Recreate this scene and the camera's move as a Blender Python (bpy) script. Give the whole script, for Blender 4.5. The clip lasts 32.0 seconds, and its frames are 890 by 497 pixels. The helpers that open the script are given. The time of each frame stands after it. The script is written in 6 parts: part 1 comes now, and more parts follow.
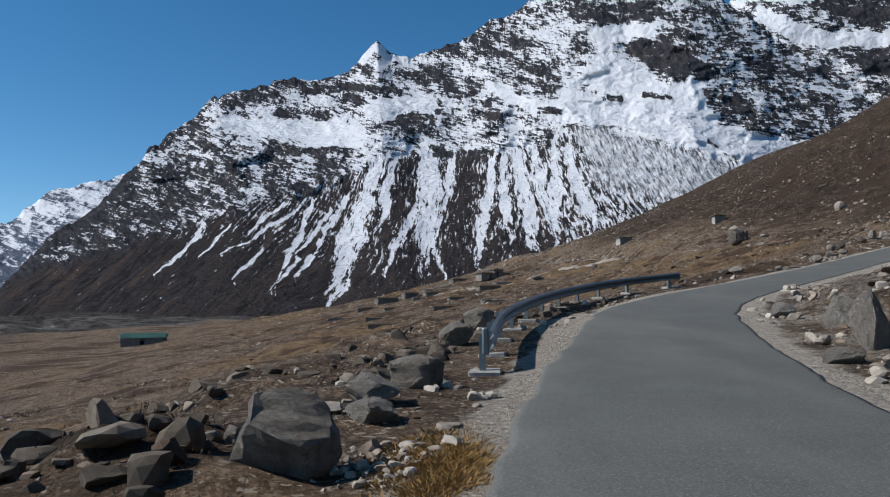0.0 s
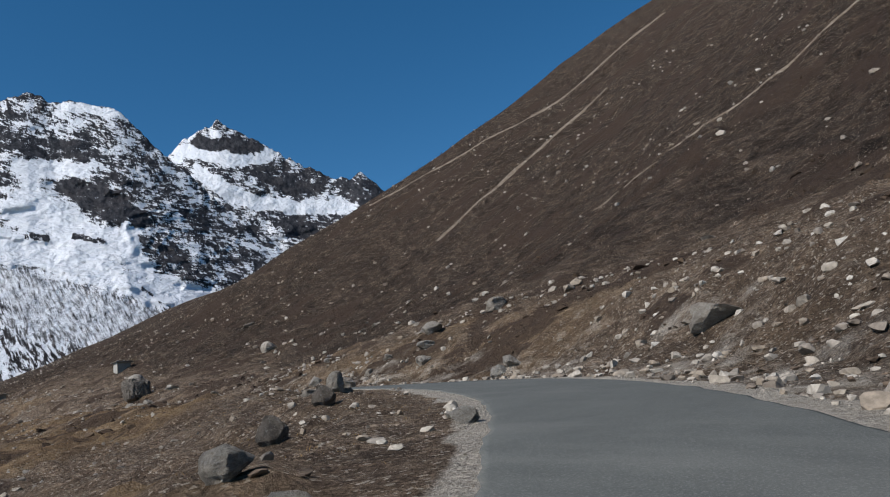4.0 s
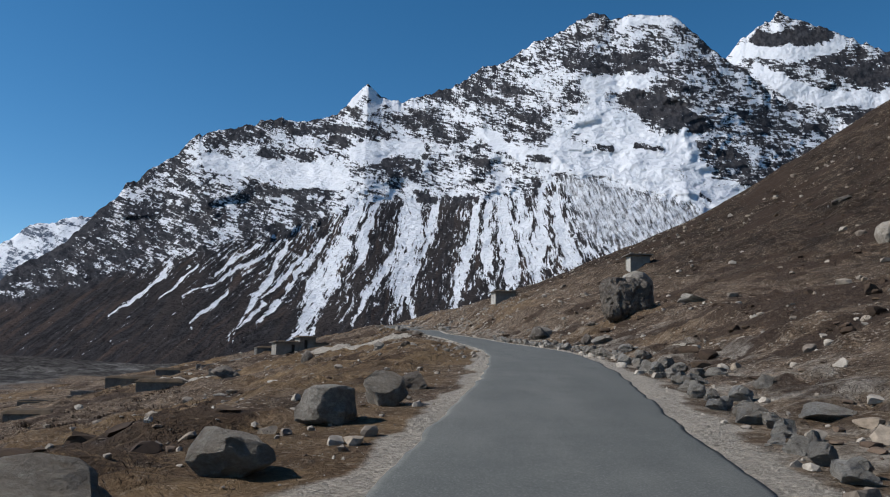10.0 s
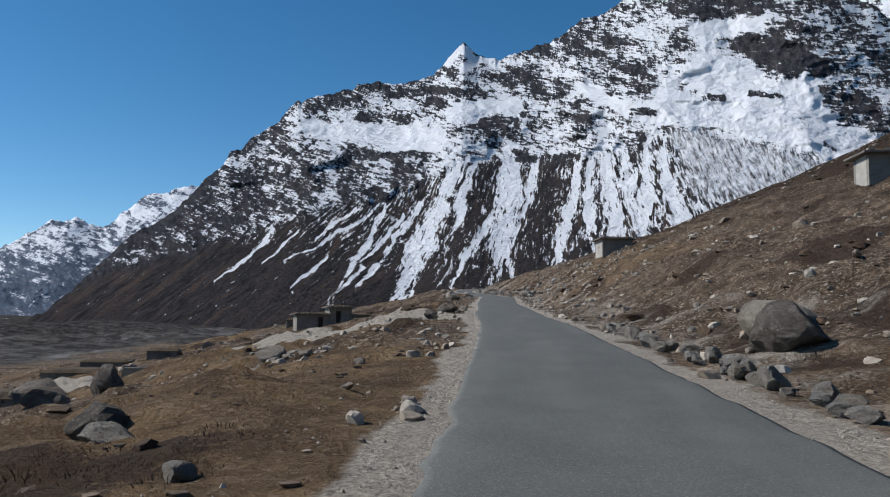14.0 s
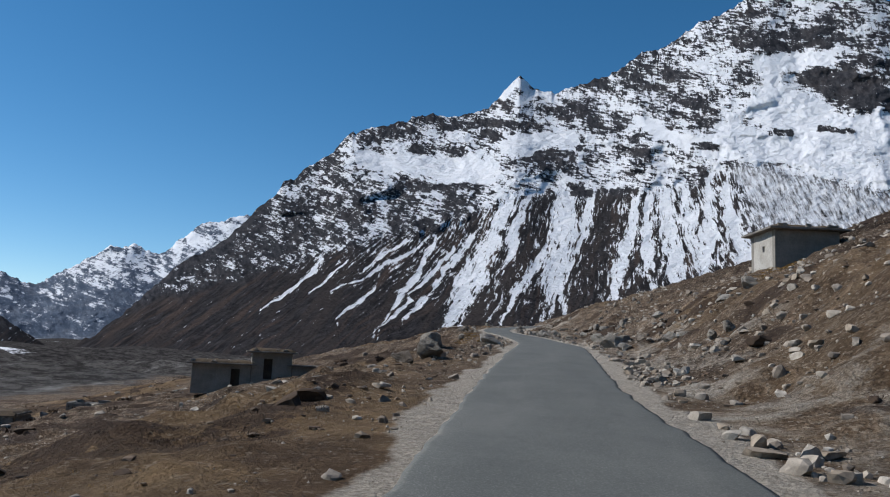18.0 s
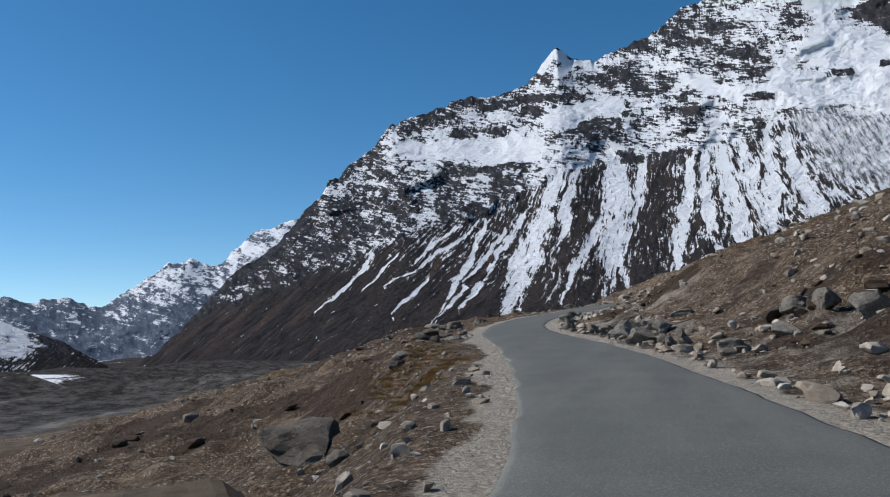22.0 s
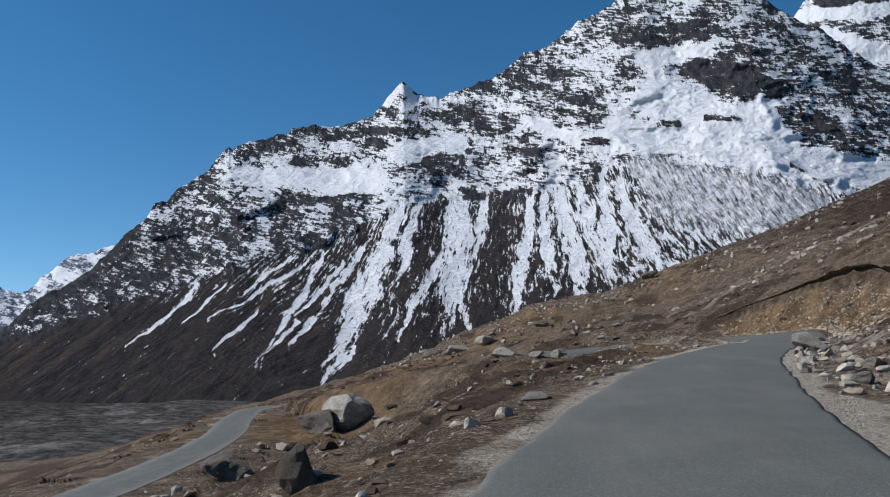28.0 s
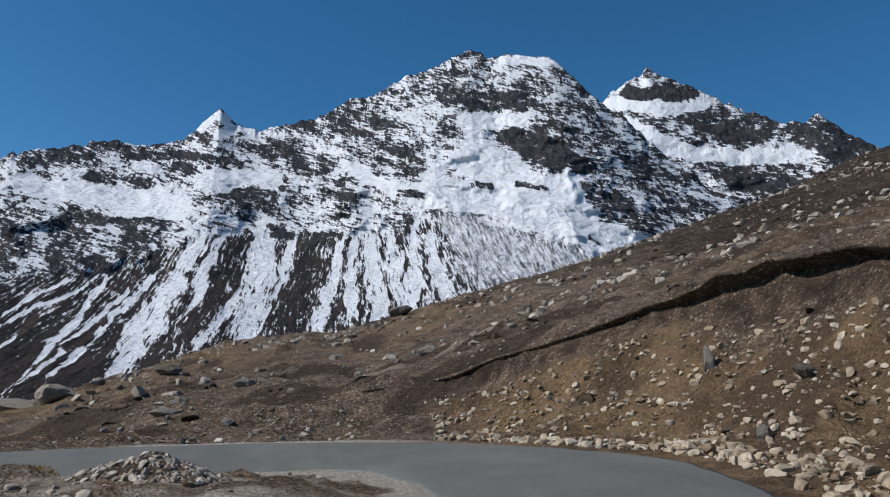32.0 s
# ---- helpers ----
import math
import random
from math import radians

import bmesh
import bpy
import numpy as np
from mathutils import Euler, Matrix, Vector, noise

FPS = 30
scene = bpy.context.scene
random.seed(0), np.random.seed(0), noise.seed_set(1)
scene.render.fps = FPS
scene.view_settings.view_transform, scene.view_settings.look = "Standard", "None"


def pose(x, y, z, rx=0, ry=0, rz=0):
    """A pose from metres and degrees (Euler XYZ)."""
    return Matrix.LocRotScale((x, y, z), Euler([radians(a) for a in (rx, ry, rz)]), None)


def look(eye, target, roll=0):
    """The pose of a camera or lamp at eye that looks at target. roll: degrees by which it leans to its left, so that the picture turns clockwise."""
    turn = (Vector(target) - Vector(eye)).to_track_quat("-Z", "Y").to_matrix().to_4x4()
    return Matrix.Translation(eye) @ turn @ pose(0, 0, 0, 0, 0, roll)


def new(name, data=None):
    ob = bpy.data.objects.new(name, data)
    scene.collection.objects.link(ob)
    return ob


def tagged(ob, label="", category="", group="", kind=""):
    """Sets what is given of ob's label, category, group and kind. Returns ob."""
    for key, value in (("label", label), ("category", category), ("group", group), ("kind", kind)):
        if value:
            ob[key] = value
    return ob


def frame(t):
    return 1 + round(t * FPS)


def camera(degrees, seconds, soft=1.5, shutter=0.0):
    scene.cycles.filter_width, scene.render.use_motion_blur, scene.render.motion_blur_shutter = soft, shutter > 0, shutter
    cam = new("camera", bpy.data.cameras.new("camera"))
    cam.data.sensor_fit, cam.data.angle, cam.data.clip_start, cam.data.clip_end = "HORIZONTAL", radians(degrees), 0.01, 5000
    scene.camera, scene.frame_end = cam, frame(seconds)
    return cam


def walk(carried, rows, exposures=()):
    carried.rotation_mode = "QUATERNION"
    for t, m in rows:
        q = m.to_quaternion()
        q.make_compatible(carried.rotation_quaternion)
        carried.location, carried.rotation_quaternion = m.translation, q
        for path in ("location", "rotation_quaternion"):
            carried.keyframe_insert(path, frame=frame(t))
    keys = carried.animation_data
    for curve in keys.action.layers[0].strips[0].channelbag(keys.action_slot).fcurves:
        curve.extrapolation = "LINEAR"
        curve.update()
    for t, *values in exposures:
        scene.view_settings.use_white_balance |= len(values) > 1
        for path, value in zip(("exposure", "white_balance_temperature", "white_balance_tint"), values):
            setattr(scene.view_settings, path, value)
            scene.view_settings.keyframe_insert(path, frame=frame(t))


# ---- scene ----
cam = camera(59.42, 32.0, 1.1)
PATH = [
    (0.0, pose(0.00, -0.00, 0.00, 94.80, 0.92, 0.09)),
    (0.5, pose(1.32, 5.39, 0.25, 95.98, -1.86, -1.51)),
    (1.0, pose(2.75, 10.72, 0.55, 97.50, -3.90, -3.91)),
    (1.5, pose(4.43, 15.90, 0.90, 98.97, -2.94, -6.78)),
    (2.0, pose(6.51, 20.84, 1.32, 99.66, 0.44, -10.67)),
    (2.5, pose(9.08, 25.50, 1.80, 101.32, 1.35, -17.32)),
    (3.0, pose(12.06, 29.86, 2.34, 101.97, 5.01, -24.89)),
    (3.5, pose(15.33, 33.99, 2.93, 102.89, 5.74, -33.97)),
    (4.0, pose(19.11, 37.66, 3.58, 103.25, 6.21, -39.22)),
    (4.5, pose(23.11, 41.14, 4.29, 102.83, 6.06, -38.25)),
    (5.0, pose(26.84, 44.75, 4.97, 102.19, 5.22, -33.25)),
    (5.5, pose(29.97, 48.65, 5.49, 101.90, 3.59, -26.41)),
    (6.0, pose(32.95, 52.52, 5.91, 101.95, 1.53, -19.37)),
    (6.5, pose(35.27, 56.62, 6.35, 101.08, -1.63, -12.64)),
    (7.0, pose(36.97, 60.92, 6.78, 99.27, -1.08, -4.88)),
    (7.5, pose(38.10, 65.40, 7.18, 97.48, -1.92, -1.09)),
    (8.0, pose(38.88, 70.02, 7.58, 98.44, -3.28, 0.41)),
    (8.5, pose(39.47, 74.84, 7.93, 101.26, -2.35, -0.28)),
    (9.0, pose(40.05, 79.85, 8.25, 101.29, -1.87, -0.05)),
    (9.5, pose(40.68, 84.94, 8.52, 99.49, -2.22, -0.36)),
    (10.0, pose(41.41, 90.06, 8.76, 98.40, -0.93, -0.38)),
    (10.5, pose(42.09, 95.27, 9.04, 97.65, 0.13, -0.43)),
    (11.0, pose(42.68, 100.59, 9.35, 96.18, 0.39, -0.36)),
    (11.5, pose(43.27, 105.98, 9.66, 95.32, 1.64, -0.23)),
    (12.0, pose(43.77, 111.50, 10.01, 95.70, 3.27, 0.15)),
    (12.5, pose(44.05, 117.11, 10.34, 96.43, 1.21, 1.39)),
    (13.0, pose(44.17, 122.70, 10.63, 96.49, -0.21, 2.84)),
    (13.5, pose(44.18, 128.28, 10.90, 96.34, -1.16, 4.83)),
    (14.0, pose(44.09, 133.58, 11.14, 95.55, -0.78, 7.13)),
    (14.5, pose(43.86, 139.09, 11.37, 94.96, 0.67, 9.00)),
    (15.0, pose(43.66, 144.72, 11.63, 94.72, 1.01, 10.42)),
    (15.5, pose(43.49, 150.57, 11.91, 95.06, -0.15, 11.13)),
    (16.0, pose(43.26, 156.53, 12.22, 95.76, -1.70, 11.33)),
    (16.5, pose(42.86, 162.53, 12.54, 96.61, -2.51, 11.27)),
    (17.0, pose(42.36, 168.51, 12.86, 97.47, -2.58, 11.15)),
    (17.5, pose(41.84, 174.56, 13.17, 97.92, -2.57, 10.95)),
    (18.0, pose(41.35, 180.69, 13.45, 98.00, -2.58, 10.80)),
    (18.5, pose(40.88, 186.84, 13.74, 98.16, -2.49, 10.60)),
    (19.0, pose(40.32, 193.01, 14.06, 98.51, -2.38, 10.53)),
    (19.5, pose(39.85, 199.10, 14.38, 98.64, -0.29, 10.79)),
    (20.0, pose(39.39, 205.01, 14.74, 98.61, 0.29, 10.85)),
    (20.5, pose(39.04, 210.82, 15.10, 98.34, 0.44, 10.96)),
    (21.0, pose(38.65, 216.54, 15.49, 98.45, 1.78, 11.26)),
    (21.5, pose(38.22, 222.11, 15.76, 98.17, 3.10, 13.68)),
    (22.0, pose(37.59, 227.79, 15.93, 97.06, 2.62, 15.51)),
    (22.5, pose(36.93, 233.60, 16.16, 96.45, 1.97, 17.69)),
    (23.0, pose(36.14, 239.41, 16.43, 96.37, 1.52, 19.60)),
    (23.5, pose(35.11, 245.10, 16.77, 96.25, 1.41, 22.26)),
    (24.0, pose(33.90, 250.68, 17.13, 95.58, 1.14, 25.33)),
    (24.5, pose(32.88, 256.39, 17.50, 94.72, -0.50, 26.13)),
    (25.0, pose(31.61, 262.15, 17.88, 93.81, -1.69, 26.23)),
    (25.5, pose(30.81, 268.07, 18.27, 93.10, -1.99, 24.85)),
    (26.0, pose(30.57, 274.12, 18.65, 93.08, -1.39, 21.85)),
    (26.5, pose(30.78, 280.22, 19.02, 94.22, 0.08, 17.08)),
    (27.0, pose(30.70, 286.28, 19.37, 96.11, 1.99, 11.37)),
    (27.5, pose(30.99, 292.36, 19.72, 98.01, 2.90, 6.71)),
    (28.0, pose(31.76, 298.52, 20.12, 99.18, 2.32, 3.74)),
    (28.5, pose(32.95, 304.64, 20.51, 99.83, 4.89, 1.94)),
    (29.0, pose(34.35, 310.66, 20.88, 99.64, 1.10, 0.10)),
    (29.5, pose(35.94, 316.40, 21.24, 99.55, -1.42, -1.85)),
    (30.0, pose(37.69, 321.71, 21.56, 99.58, -2.77, -3.53)),
    (30.5, pose(39.57, 326.56, 21.85, 99.64, -3.23, -6.42)),
    (31.0, pose(41.57, 331.04, 22.13, 100.25, -4.16, -9.56)),
    (31.5, pose(43.70, 335.26, 22.39, 101.81, -4.21, -11.42)),
    (32.0, pose(45.98, 339.36, 22.61, 102.53, -0.72, -10.80)),
]
walk(cam, PATH, [(0.0, 0.05, 6600, 9.5), (32.0, 0.05, 6600, 9.5)])

# ---------------------------------------------------------------- light
SUN_AZ, SUN_EL = -90.0, 41.0          # degrees: bearing from +y (left is negative), height
world = bpy.data.worlds.new("sky")
scene.world = world
world.use_nodes = True
wt = world.node_tree
sky = wt.nodes.new("ShaderNodeTexSky")
sky.sky_type, sky.sun_disc = "NISHITA", False
sky.sun_elevation, sky.sun_rotation = radians(SUN_EL), radians(SUN_AZ)
sky.altitude, sky.air_density, sky.dust_density, sky.ozone_density = 3200, 1.0, 1.0, 1.0
deep = wt.nodes.new("ShaderNodeHueSaturation")      # thin clear air at four thousand metres: a deep blue
deep.inputs["Saturation"].default_value = 1.34
deep.inputs["Hue"].default_value = 0.494
wt.links.new(sky.outputs[0], deep.inputs["Color"])
wt.links.new(deep.outputs[0], wt.nodes["Background"].inputs[0])
wt.nodes["Background"].inputs[1].default_value = 0.112
sun = new("sun", bpy.data.lights.new("sun", "SUN"))
sun.data.energy, sun.data.angle, sun.data.color = 4.2, radians(0.53), (1.0, 0.97, 0.94)
to_sun = Vector((math.sin(radians(SUN_AZ)) * math.cos(radians(SUN_EL)),
                 math.cos(radians(SUN_AZ)) * math.cos(radians(SUN_EL)), math.sin(radians(SUN_EL))))
sun.matrix_world = look(to_sun * 100, (0, 0, 0))


# ---------------------------------------------------------------- noise
def hash2(ix, iy, seed):
    h = (ix.astype(np.int64) * 374761393 + iy.astype(np.int64) * 668265263 + seed * 974711) & 0xFFFFFFFF
    h = ((h ^ (h >> 13)) * 1274126177) & 0xFFFFFFFF
    return ((h ^ (h >> 16)) & 0xFFFF) / 65535.0


def vnoise(x, y, seed=0):
    """Value noise, -1 to 1."""
    x, y = np.asarray(x, float), np.asarray(y, float)
    ix, iy = np.floor(x), np.floor(y)
    fx, fy = x - ix, y - iy
    fx, fy = fx * fx * fx * (fx * (fx * 6 - 15) + 10), fy * fy * fy * (fy * (fy * 6 - 15) + 10)
    a, b = hash2(ix, iy, seed), hash2(ix + 1, iy, seed)
    c, d = hash2(ix, iy + 1, seed), hash2(ix + 1, iy + 1, seed)
    return 2 * ((a * (1 - fx) + b * fx) * (1 - fy) + (c * (1 - fx) + d * fx) * fy) - 1


def fbm(x, y, octaves=4, seed=0, gain=0.5):
    out, amp, total = 0.0, 1.0, 0.0
    for k in range(octaves):
        out = out + amp * vnoise(x * 2.03 ** k + 17.3 * k, y * 2.03 ** k - 9.1 * k, seed + k)
        total, amp = total + amp, amp * gain
    return out / total


def ridged(x, y, octaves=4, seed=0, gain=0.55):
    out, amp, total = 0.0, 1.0, 0.0
    for k in range(octaves):
        out = out + amp * (1 - 2 * np.abs(vnoise(x * 2.07 ** k + 5.7 * k, y * 2.07 ** k + 3.3 * k, seed + k)))
        total, amp = total + amp, amp * gain
    return out / total


def step(a, b, x):
    u = np.clip((np.asarray(x, float) - a) / (b - a), 0, 1)
    return u * u * (3 - 2 * u)


# ---------------------------------------------------------------- materials
def material(name, rough=0.9, spec=0.3):
    m = bpy.data.materials.new(name)
    m.use_nodes = True
    p = m.node_tree.nodes["Principled BSDF"]
    p.inputs["Roughness"].default_value = rough
    p.inputs["Specular IOR Level"].default_value = spec
    return m, m.node_tree, p


def node(t, kind, links=(), **values):
    n = t.nodes.new(kind)
    for key, value in values.items():
        if key in n.inputs:
            n.inputs[key].default_value = value
    for key, socket in links:
        t.links.new(socket, n.inputs[key])
    return n


def coords(t, scale=1.0, stretch=(1, 1, 1), space="Object"):
    c = t.nodes.new("ShaderNodeTexCoord")
    m = t.nodes.new("ShaderNodeMapping")
    m.inputs["Scale"].default_value = [scale * s for s in stretch]
    t.links.new(c.outputs[space], m.inputs["Vector"])
    return m.outputs[0]


def noise_tex(t, vec, scale, detail=6.0, rough=0.6):
    return node(t, "ShaderNodeTexNoise", [("Vector", vec)], Scale=scale, Detail=detail, Roughness=rough).outputs["Fac"]


def ramp(t, fac, stops):
    n = t.nodes.new("ShaderNodeValToRGB")
    e = n.color_ramp.elements
    while len(e) < len(stops):
        e.new(0.5)
    for k, (pos, col) in enumerate(stops):
        e[k].position = pos
        e[k].color = (*col, 1) if len(col) == 3 else col
    t.links.new(fac, n.inputs[0])
    return n.outputs[0]


def mix(t, fac, a, b, how="MIX"):
    n = t.nodes.new("ShaderNodeMix")
    n.data_type, n.blend_type = "RGBA", how
    for sock, v in ((n.inputs["Factor"], fac), (n.inputs["A"], a), (n.inputs["B"], b)):
        if isinstance(v, (int, float)):
            sock.default_value = v
        elif isinstance(v, tuple):
            sock.default_value = (*v, 1)
        else:
            t.links.new(v, sock)
    return n.outputs["Result"]


def math_node(t, op, a, b=0.0, c=0.0):
    n = t.nodes.new("ShaderNodeMath")
    n.operation = op
    for sock, v in zip(n.inputs, (a, b, c)):
        if isinstance(v, (int, float)):
            sock.default_value = v
        else:
            t.links.new(v, sock)
    return n.outputs[0]


def limits(t, v, lo, hi):
    n = t.nodes.new("ShaderNodeMapRange")
    n.interpolation_type = "SMOOTHSTEP"
    n.inputs["From Min"].default_value, n.inputs["From Max"].default_value = lo, hi
    t.links.new(v, n.inputs["Value"])
    return n.outputs[0]


def attr(t, name):
    n = t.nodes.new("ShaderNodeAttribute")
    n.attribute_name = name
    return n.outputs["Fac"]


def bump(t, p, height, strength=0.5, distance=0.1):
    b = t.nodes.new("ShaderNodeBump")
    b.inputs["Strength"].default_value, b.inputs["Distance"].default_value = strength, distance
    t.links.new(height, b.inputs["Height"])
    t.links.new(b.outputs[0], p.inputs["Normal"])


def face_vec(t, across, down, sheer=0.0, along="x"):
    """Texture space on a mountain face: bearing or fall line across, height down, in degrees."""
    n = t.nodes.new("ShaderNodeAttribute")
    n.attribute_name = "face"
    sep = node(t, "ShaderNodeSeparateXYZ", [("Vector", n.outputs["Vector"])])
    u = sep.outputs["X"] if along == "x" else sep.outputs["Z"]
    w = math_node(t, "ADD", math_node(t, "MULTIPLY", sep.outputs["Y"], down), math_node(t, "MULTIPLY", sep.outputs["X"], sheer))
    return node(t, "ShaderNodeCombineXYZ", [("X", math_node(t, "MULTIPLY", u, across)), ("Y", w)]).outputs[0]


def centred(t, v, weight):
    return math_node(t, "MULTIPLY", math_node(t, "SUBTRACT", v, 0.5), weight)


def mountain_material(name, rock, talus, grain, crisp=1.0):
    m, t, p = material(name, 0.95, 0.0)
    v = coords(t)
    big = noise_tex(t, v, 0.012, 8, 0.62)
    fine = noise_tex(t, coords(t, 1, (1, 1, 1.25)), grain, 8, 0.7)
    tal = attr(t, "talus")
    ledge = noise_tex(t, face_vec(t, 1.1, 2.6, 0.55), 1.0, 9, 0.72)          # strata tilting across the face
    lines = noise_tex(t, face_vec(t, 2.0, 7.5, 1.6), 1.0, 6, 0.65)              # thin snow on the ledges
    crack = noise_tex(t, face_vec(t, 3.0, 2.4, 0.8), 1.0, 9, 0.74)
    rill = noise_tex(t, face_vec(t, 4.6, 1.15, 0.0, "z"), 1.0, 9, 0.70)       # along the fall line
    mass = noise_tex(t, face_vec(t, 0.55, 1.0, 0.30), 1.0, 5, 0.6)             # outcrops and snowfields
    stripe = noise_tex(t, face_vec(t, 1.5, 0.22, 0.0, "z"), 1.0, 6, 0.6)
    salt = noise_tex(t, face_vec(t, 11.0, 9.0), 1.0, 5, 0.75)
    tint = mix(t, limits(t, big, 0.46, 0.62), rock, tuple(c * k for c, k in zip(rock, (1.55, 1.38, 1.25))))
    rockcol = mix(t, limits(t, crack, 0.36, 0.66), mix(t, 0.55, tint, (0.012, 0.012, 0.014)), mix(t, 0.30, tint, (0.135, 0.130, 0.132)))
    soil = mix(t, limits(t, rill, 0.34, 0.68), tuple(c * 0.6 for c in talus), tuple(c * 1.5 for c in talus))
    soil = mix(t, limits(t, stripe, 0.50, 0.66), soil, mix(t, rill, (0.046, 0.035, 0.031), (0.100, 0.076, 0.066)))
    soil = mix(t, attr(t, "tone"), soil, mix(t, fine, (0.030, 0.026, 0.026), (0.062, 0.054, 0.052)))
    bare = mix(t, tal, rockcol, soil)
    up = math_node(t, "ADD", math_node(t, "ADD", centred(t, ledge, 1.7), centred(t, rill, 1.1)), math_node(t, "ADD", math_node(t, "ADD", centred(t, mass, 1.5), centred(t, lines, 1.7)), centred(t, crack, 1.4)))
    down = math_node(t, "ADD", centred(t, rill, 3.7), centred(t, crack, 2.1))
    gap = math_node(t, "SUBTRACT", 1.0, tal)
    k = math_node(t, "ADD", math_node(t, "MULTIPLY", up, gap), math_node(t, "MULTIPLY", down, tal))
    k = math_node(t, "ADD", math_node(t, "ADD", k, centred(t, salt, 1.0)), attr(t, "snow"))
    snow = mix(t, attr(t, "apron"), limits(t, k, 0.50 - 0.07 * crisp, 0.50 + 0.07 * crisp), limits(t, k, -0.25, 1.0))
    white = mix(t, big, (0.70, 0.73, 0.78), (0.83, 0.84, 0.87))
    white = mix(t, math_node(t, "MULTIPLY", limits(t, math_node(t, "ADD", salt, centred(t, crack, 0.5)), 0.44, 0.62), 0.20), white, (0.50, 0.50, 0.52))
    t.links.new(mix(t, snow, bare, white), p.inputs["Base Color"])
    bump(t, p, math_node(t, "ADD", fine, math_node(t, "MULTIPLY", noise_tex(t, coords(t, 1, (1, 1, 0.7)), grain * 0.35, 4, 0.6), 2.0)), 0.9, 13.0)
    return m


M_MASSIF = mountain_material("snowy_rock", (0.040, 0.043, 0.052), (0.036, 0.034, 0.036), 0.055)
# far range: the air's blue haze is put into the rock and talus colours
M_FAR = mountain_material("haze_tinted_snowy_rock", (0.11, 0.15, 0.215), (0.06, 0.078, 0.11), 0.02, 2.6)

# ground: dry heath, golden grass, stony gravel near the road
M_GROUND, gt, gp = material("dry_heath_ground", 0.95, 0.15)
gv = coords(gt)
g_big, g_mid = noise_tex(gt, gv, 0.045, 6, 0.6), noise_tex(gt, gv, 0.5, 8, 0.68)
g_fine = noise_tex(gt, gv, 3.2, 10, 0.75)
heath = mix(gt, limits(gt, g_mid, 0.36, 0.66), (0.135, 0.097, 0.070), (0.42, 0.312, 0.222))
heath = mix(gt, limits(gt, g_fine, 0.4, 0.72), heath, (0.44, 0.34, 0.25))
bush = mix(gt, limits(gt, g_mid, 0.36, 0.66), (0.028, 0.019, 0.014), mix(gt, g_fine, (0.045, 0.031, 0.023), (0.118, 0.083, 0.060)))
mottle = noise_tex(gt, coords(gt, 1, (1, 1, 0.6)), 0.16, 8, 0.7)
bush = mix(gt, limits(gt, mottle, 0.38, 0.62), mix(gt, 0.55, bush, (0.012, 0.008, 0.006)), mix(gt, 0.25, bush, (0.15, 0.115, 0.088)))
heath = mix(gt, attr(gt, "bushy"), heath, bush)
clump = node(gt, "ShaderNodeTexVoronoi", [("Vector", gv)], Scale=0.9)
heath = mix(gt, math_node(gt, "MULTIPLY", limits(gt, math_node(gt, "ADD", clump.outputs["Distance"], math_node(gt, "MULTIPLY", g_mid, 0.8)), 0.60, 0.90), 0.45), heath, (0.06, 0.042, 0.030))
# clods and stones in the turf, as broken cells with gaps darkened in the colour
warp_n = node(gt, "ShaderNodeTexNoise", [("Vector", gv)], Scale=2.5, Detail=3.0).outputs["Color"]
wv = mix(gt, 1.0, gv, mix(gt, 1.0, warp_n, (0.5, 0.5, 0.5), "SUBTRACT"), "ADD")
clod = node(gt, "ShaderNodeTexVoronoi", [("Vector", wv)], Scale=6.5)
hump = node(gt, "ShaderNodeTexVoronoi", [("Vector", wv)], Scale=1.7)
cells = ramp(gt, clod.outputs["Color"], [(0.0, (0.07, 0.048, 0.035)), (0.35, (0.19, 0.135, 0.096)), (0.6, (0.33, 0.242, 0.172)), (0.82, (0.44, 0.35, 0.265)), (1.0, (0.66, 0.58, 0.48))])
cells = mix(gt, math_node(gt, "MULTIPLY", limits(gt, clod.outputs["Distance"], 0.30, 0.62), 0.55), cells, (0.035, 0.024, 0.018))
near_turf = math_node(gt, "MULTIPLY", math_node(gt, "SUBTRACT", 1.0, math_node(gt, "MULTIPLY", attr(gt, "bushy"), 0.75)), limits(gt, noise_tex(gt, gv, 0.33, 6, 0.65), 0.36, 0.56))
heath = mix(gt, math_node(gt, "MULTIPLY", near_turf, 0.72), heath, cells)
# colour darkened in the dips between humps
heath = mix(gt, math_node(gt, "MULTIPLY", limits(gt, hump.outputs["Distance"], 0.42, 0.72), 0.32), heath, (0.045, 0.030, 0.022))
grit = noise_tex(gt, gv, 16.0, 6, 0.8)
heath = mix(gt, 0.85, heath, mix(gt, 1.0, heath, mix(gt, limits(gt, grit, 0.40, 0.60), (0.50, 0.48, 0.46), (1.38, 1.36, 1.33)), "MULTIPLY"))
speck = noise_tex(gt, gv, 9.0, 3, 0.5)
heath = mix(gt, math_node(gt, "MULTIPLY", limits(gt, speck, 0.60, 0.66), 0.85), heath, (0.56, 0.49, 0.40))
golden = mix(gt, limits(gt, g_mid, 0.35, 0.65), mix(gt, g_fine, (0.085, 0.050, 0.026), (0.20, 0.130, 0.072)), mix(gt, g_fine, (0.19, 0.122, 0.062), (0.42, 0.285, 0.150)))
heath = mix(gt, math_node(gt, "MULTIPLY", attr(gt, "grass"), 0.72), heath, golden)
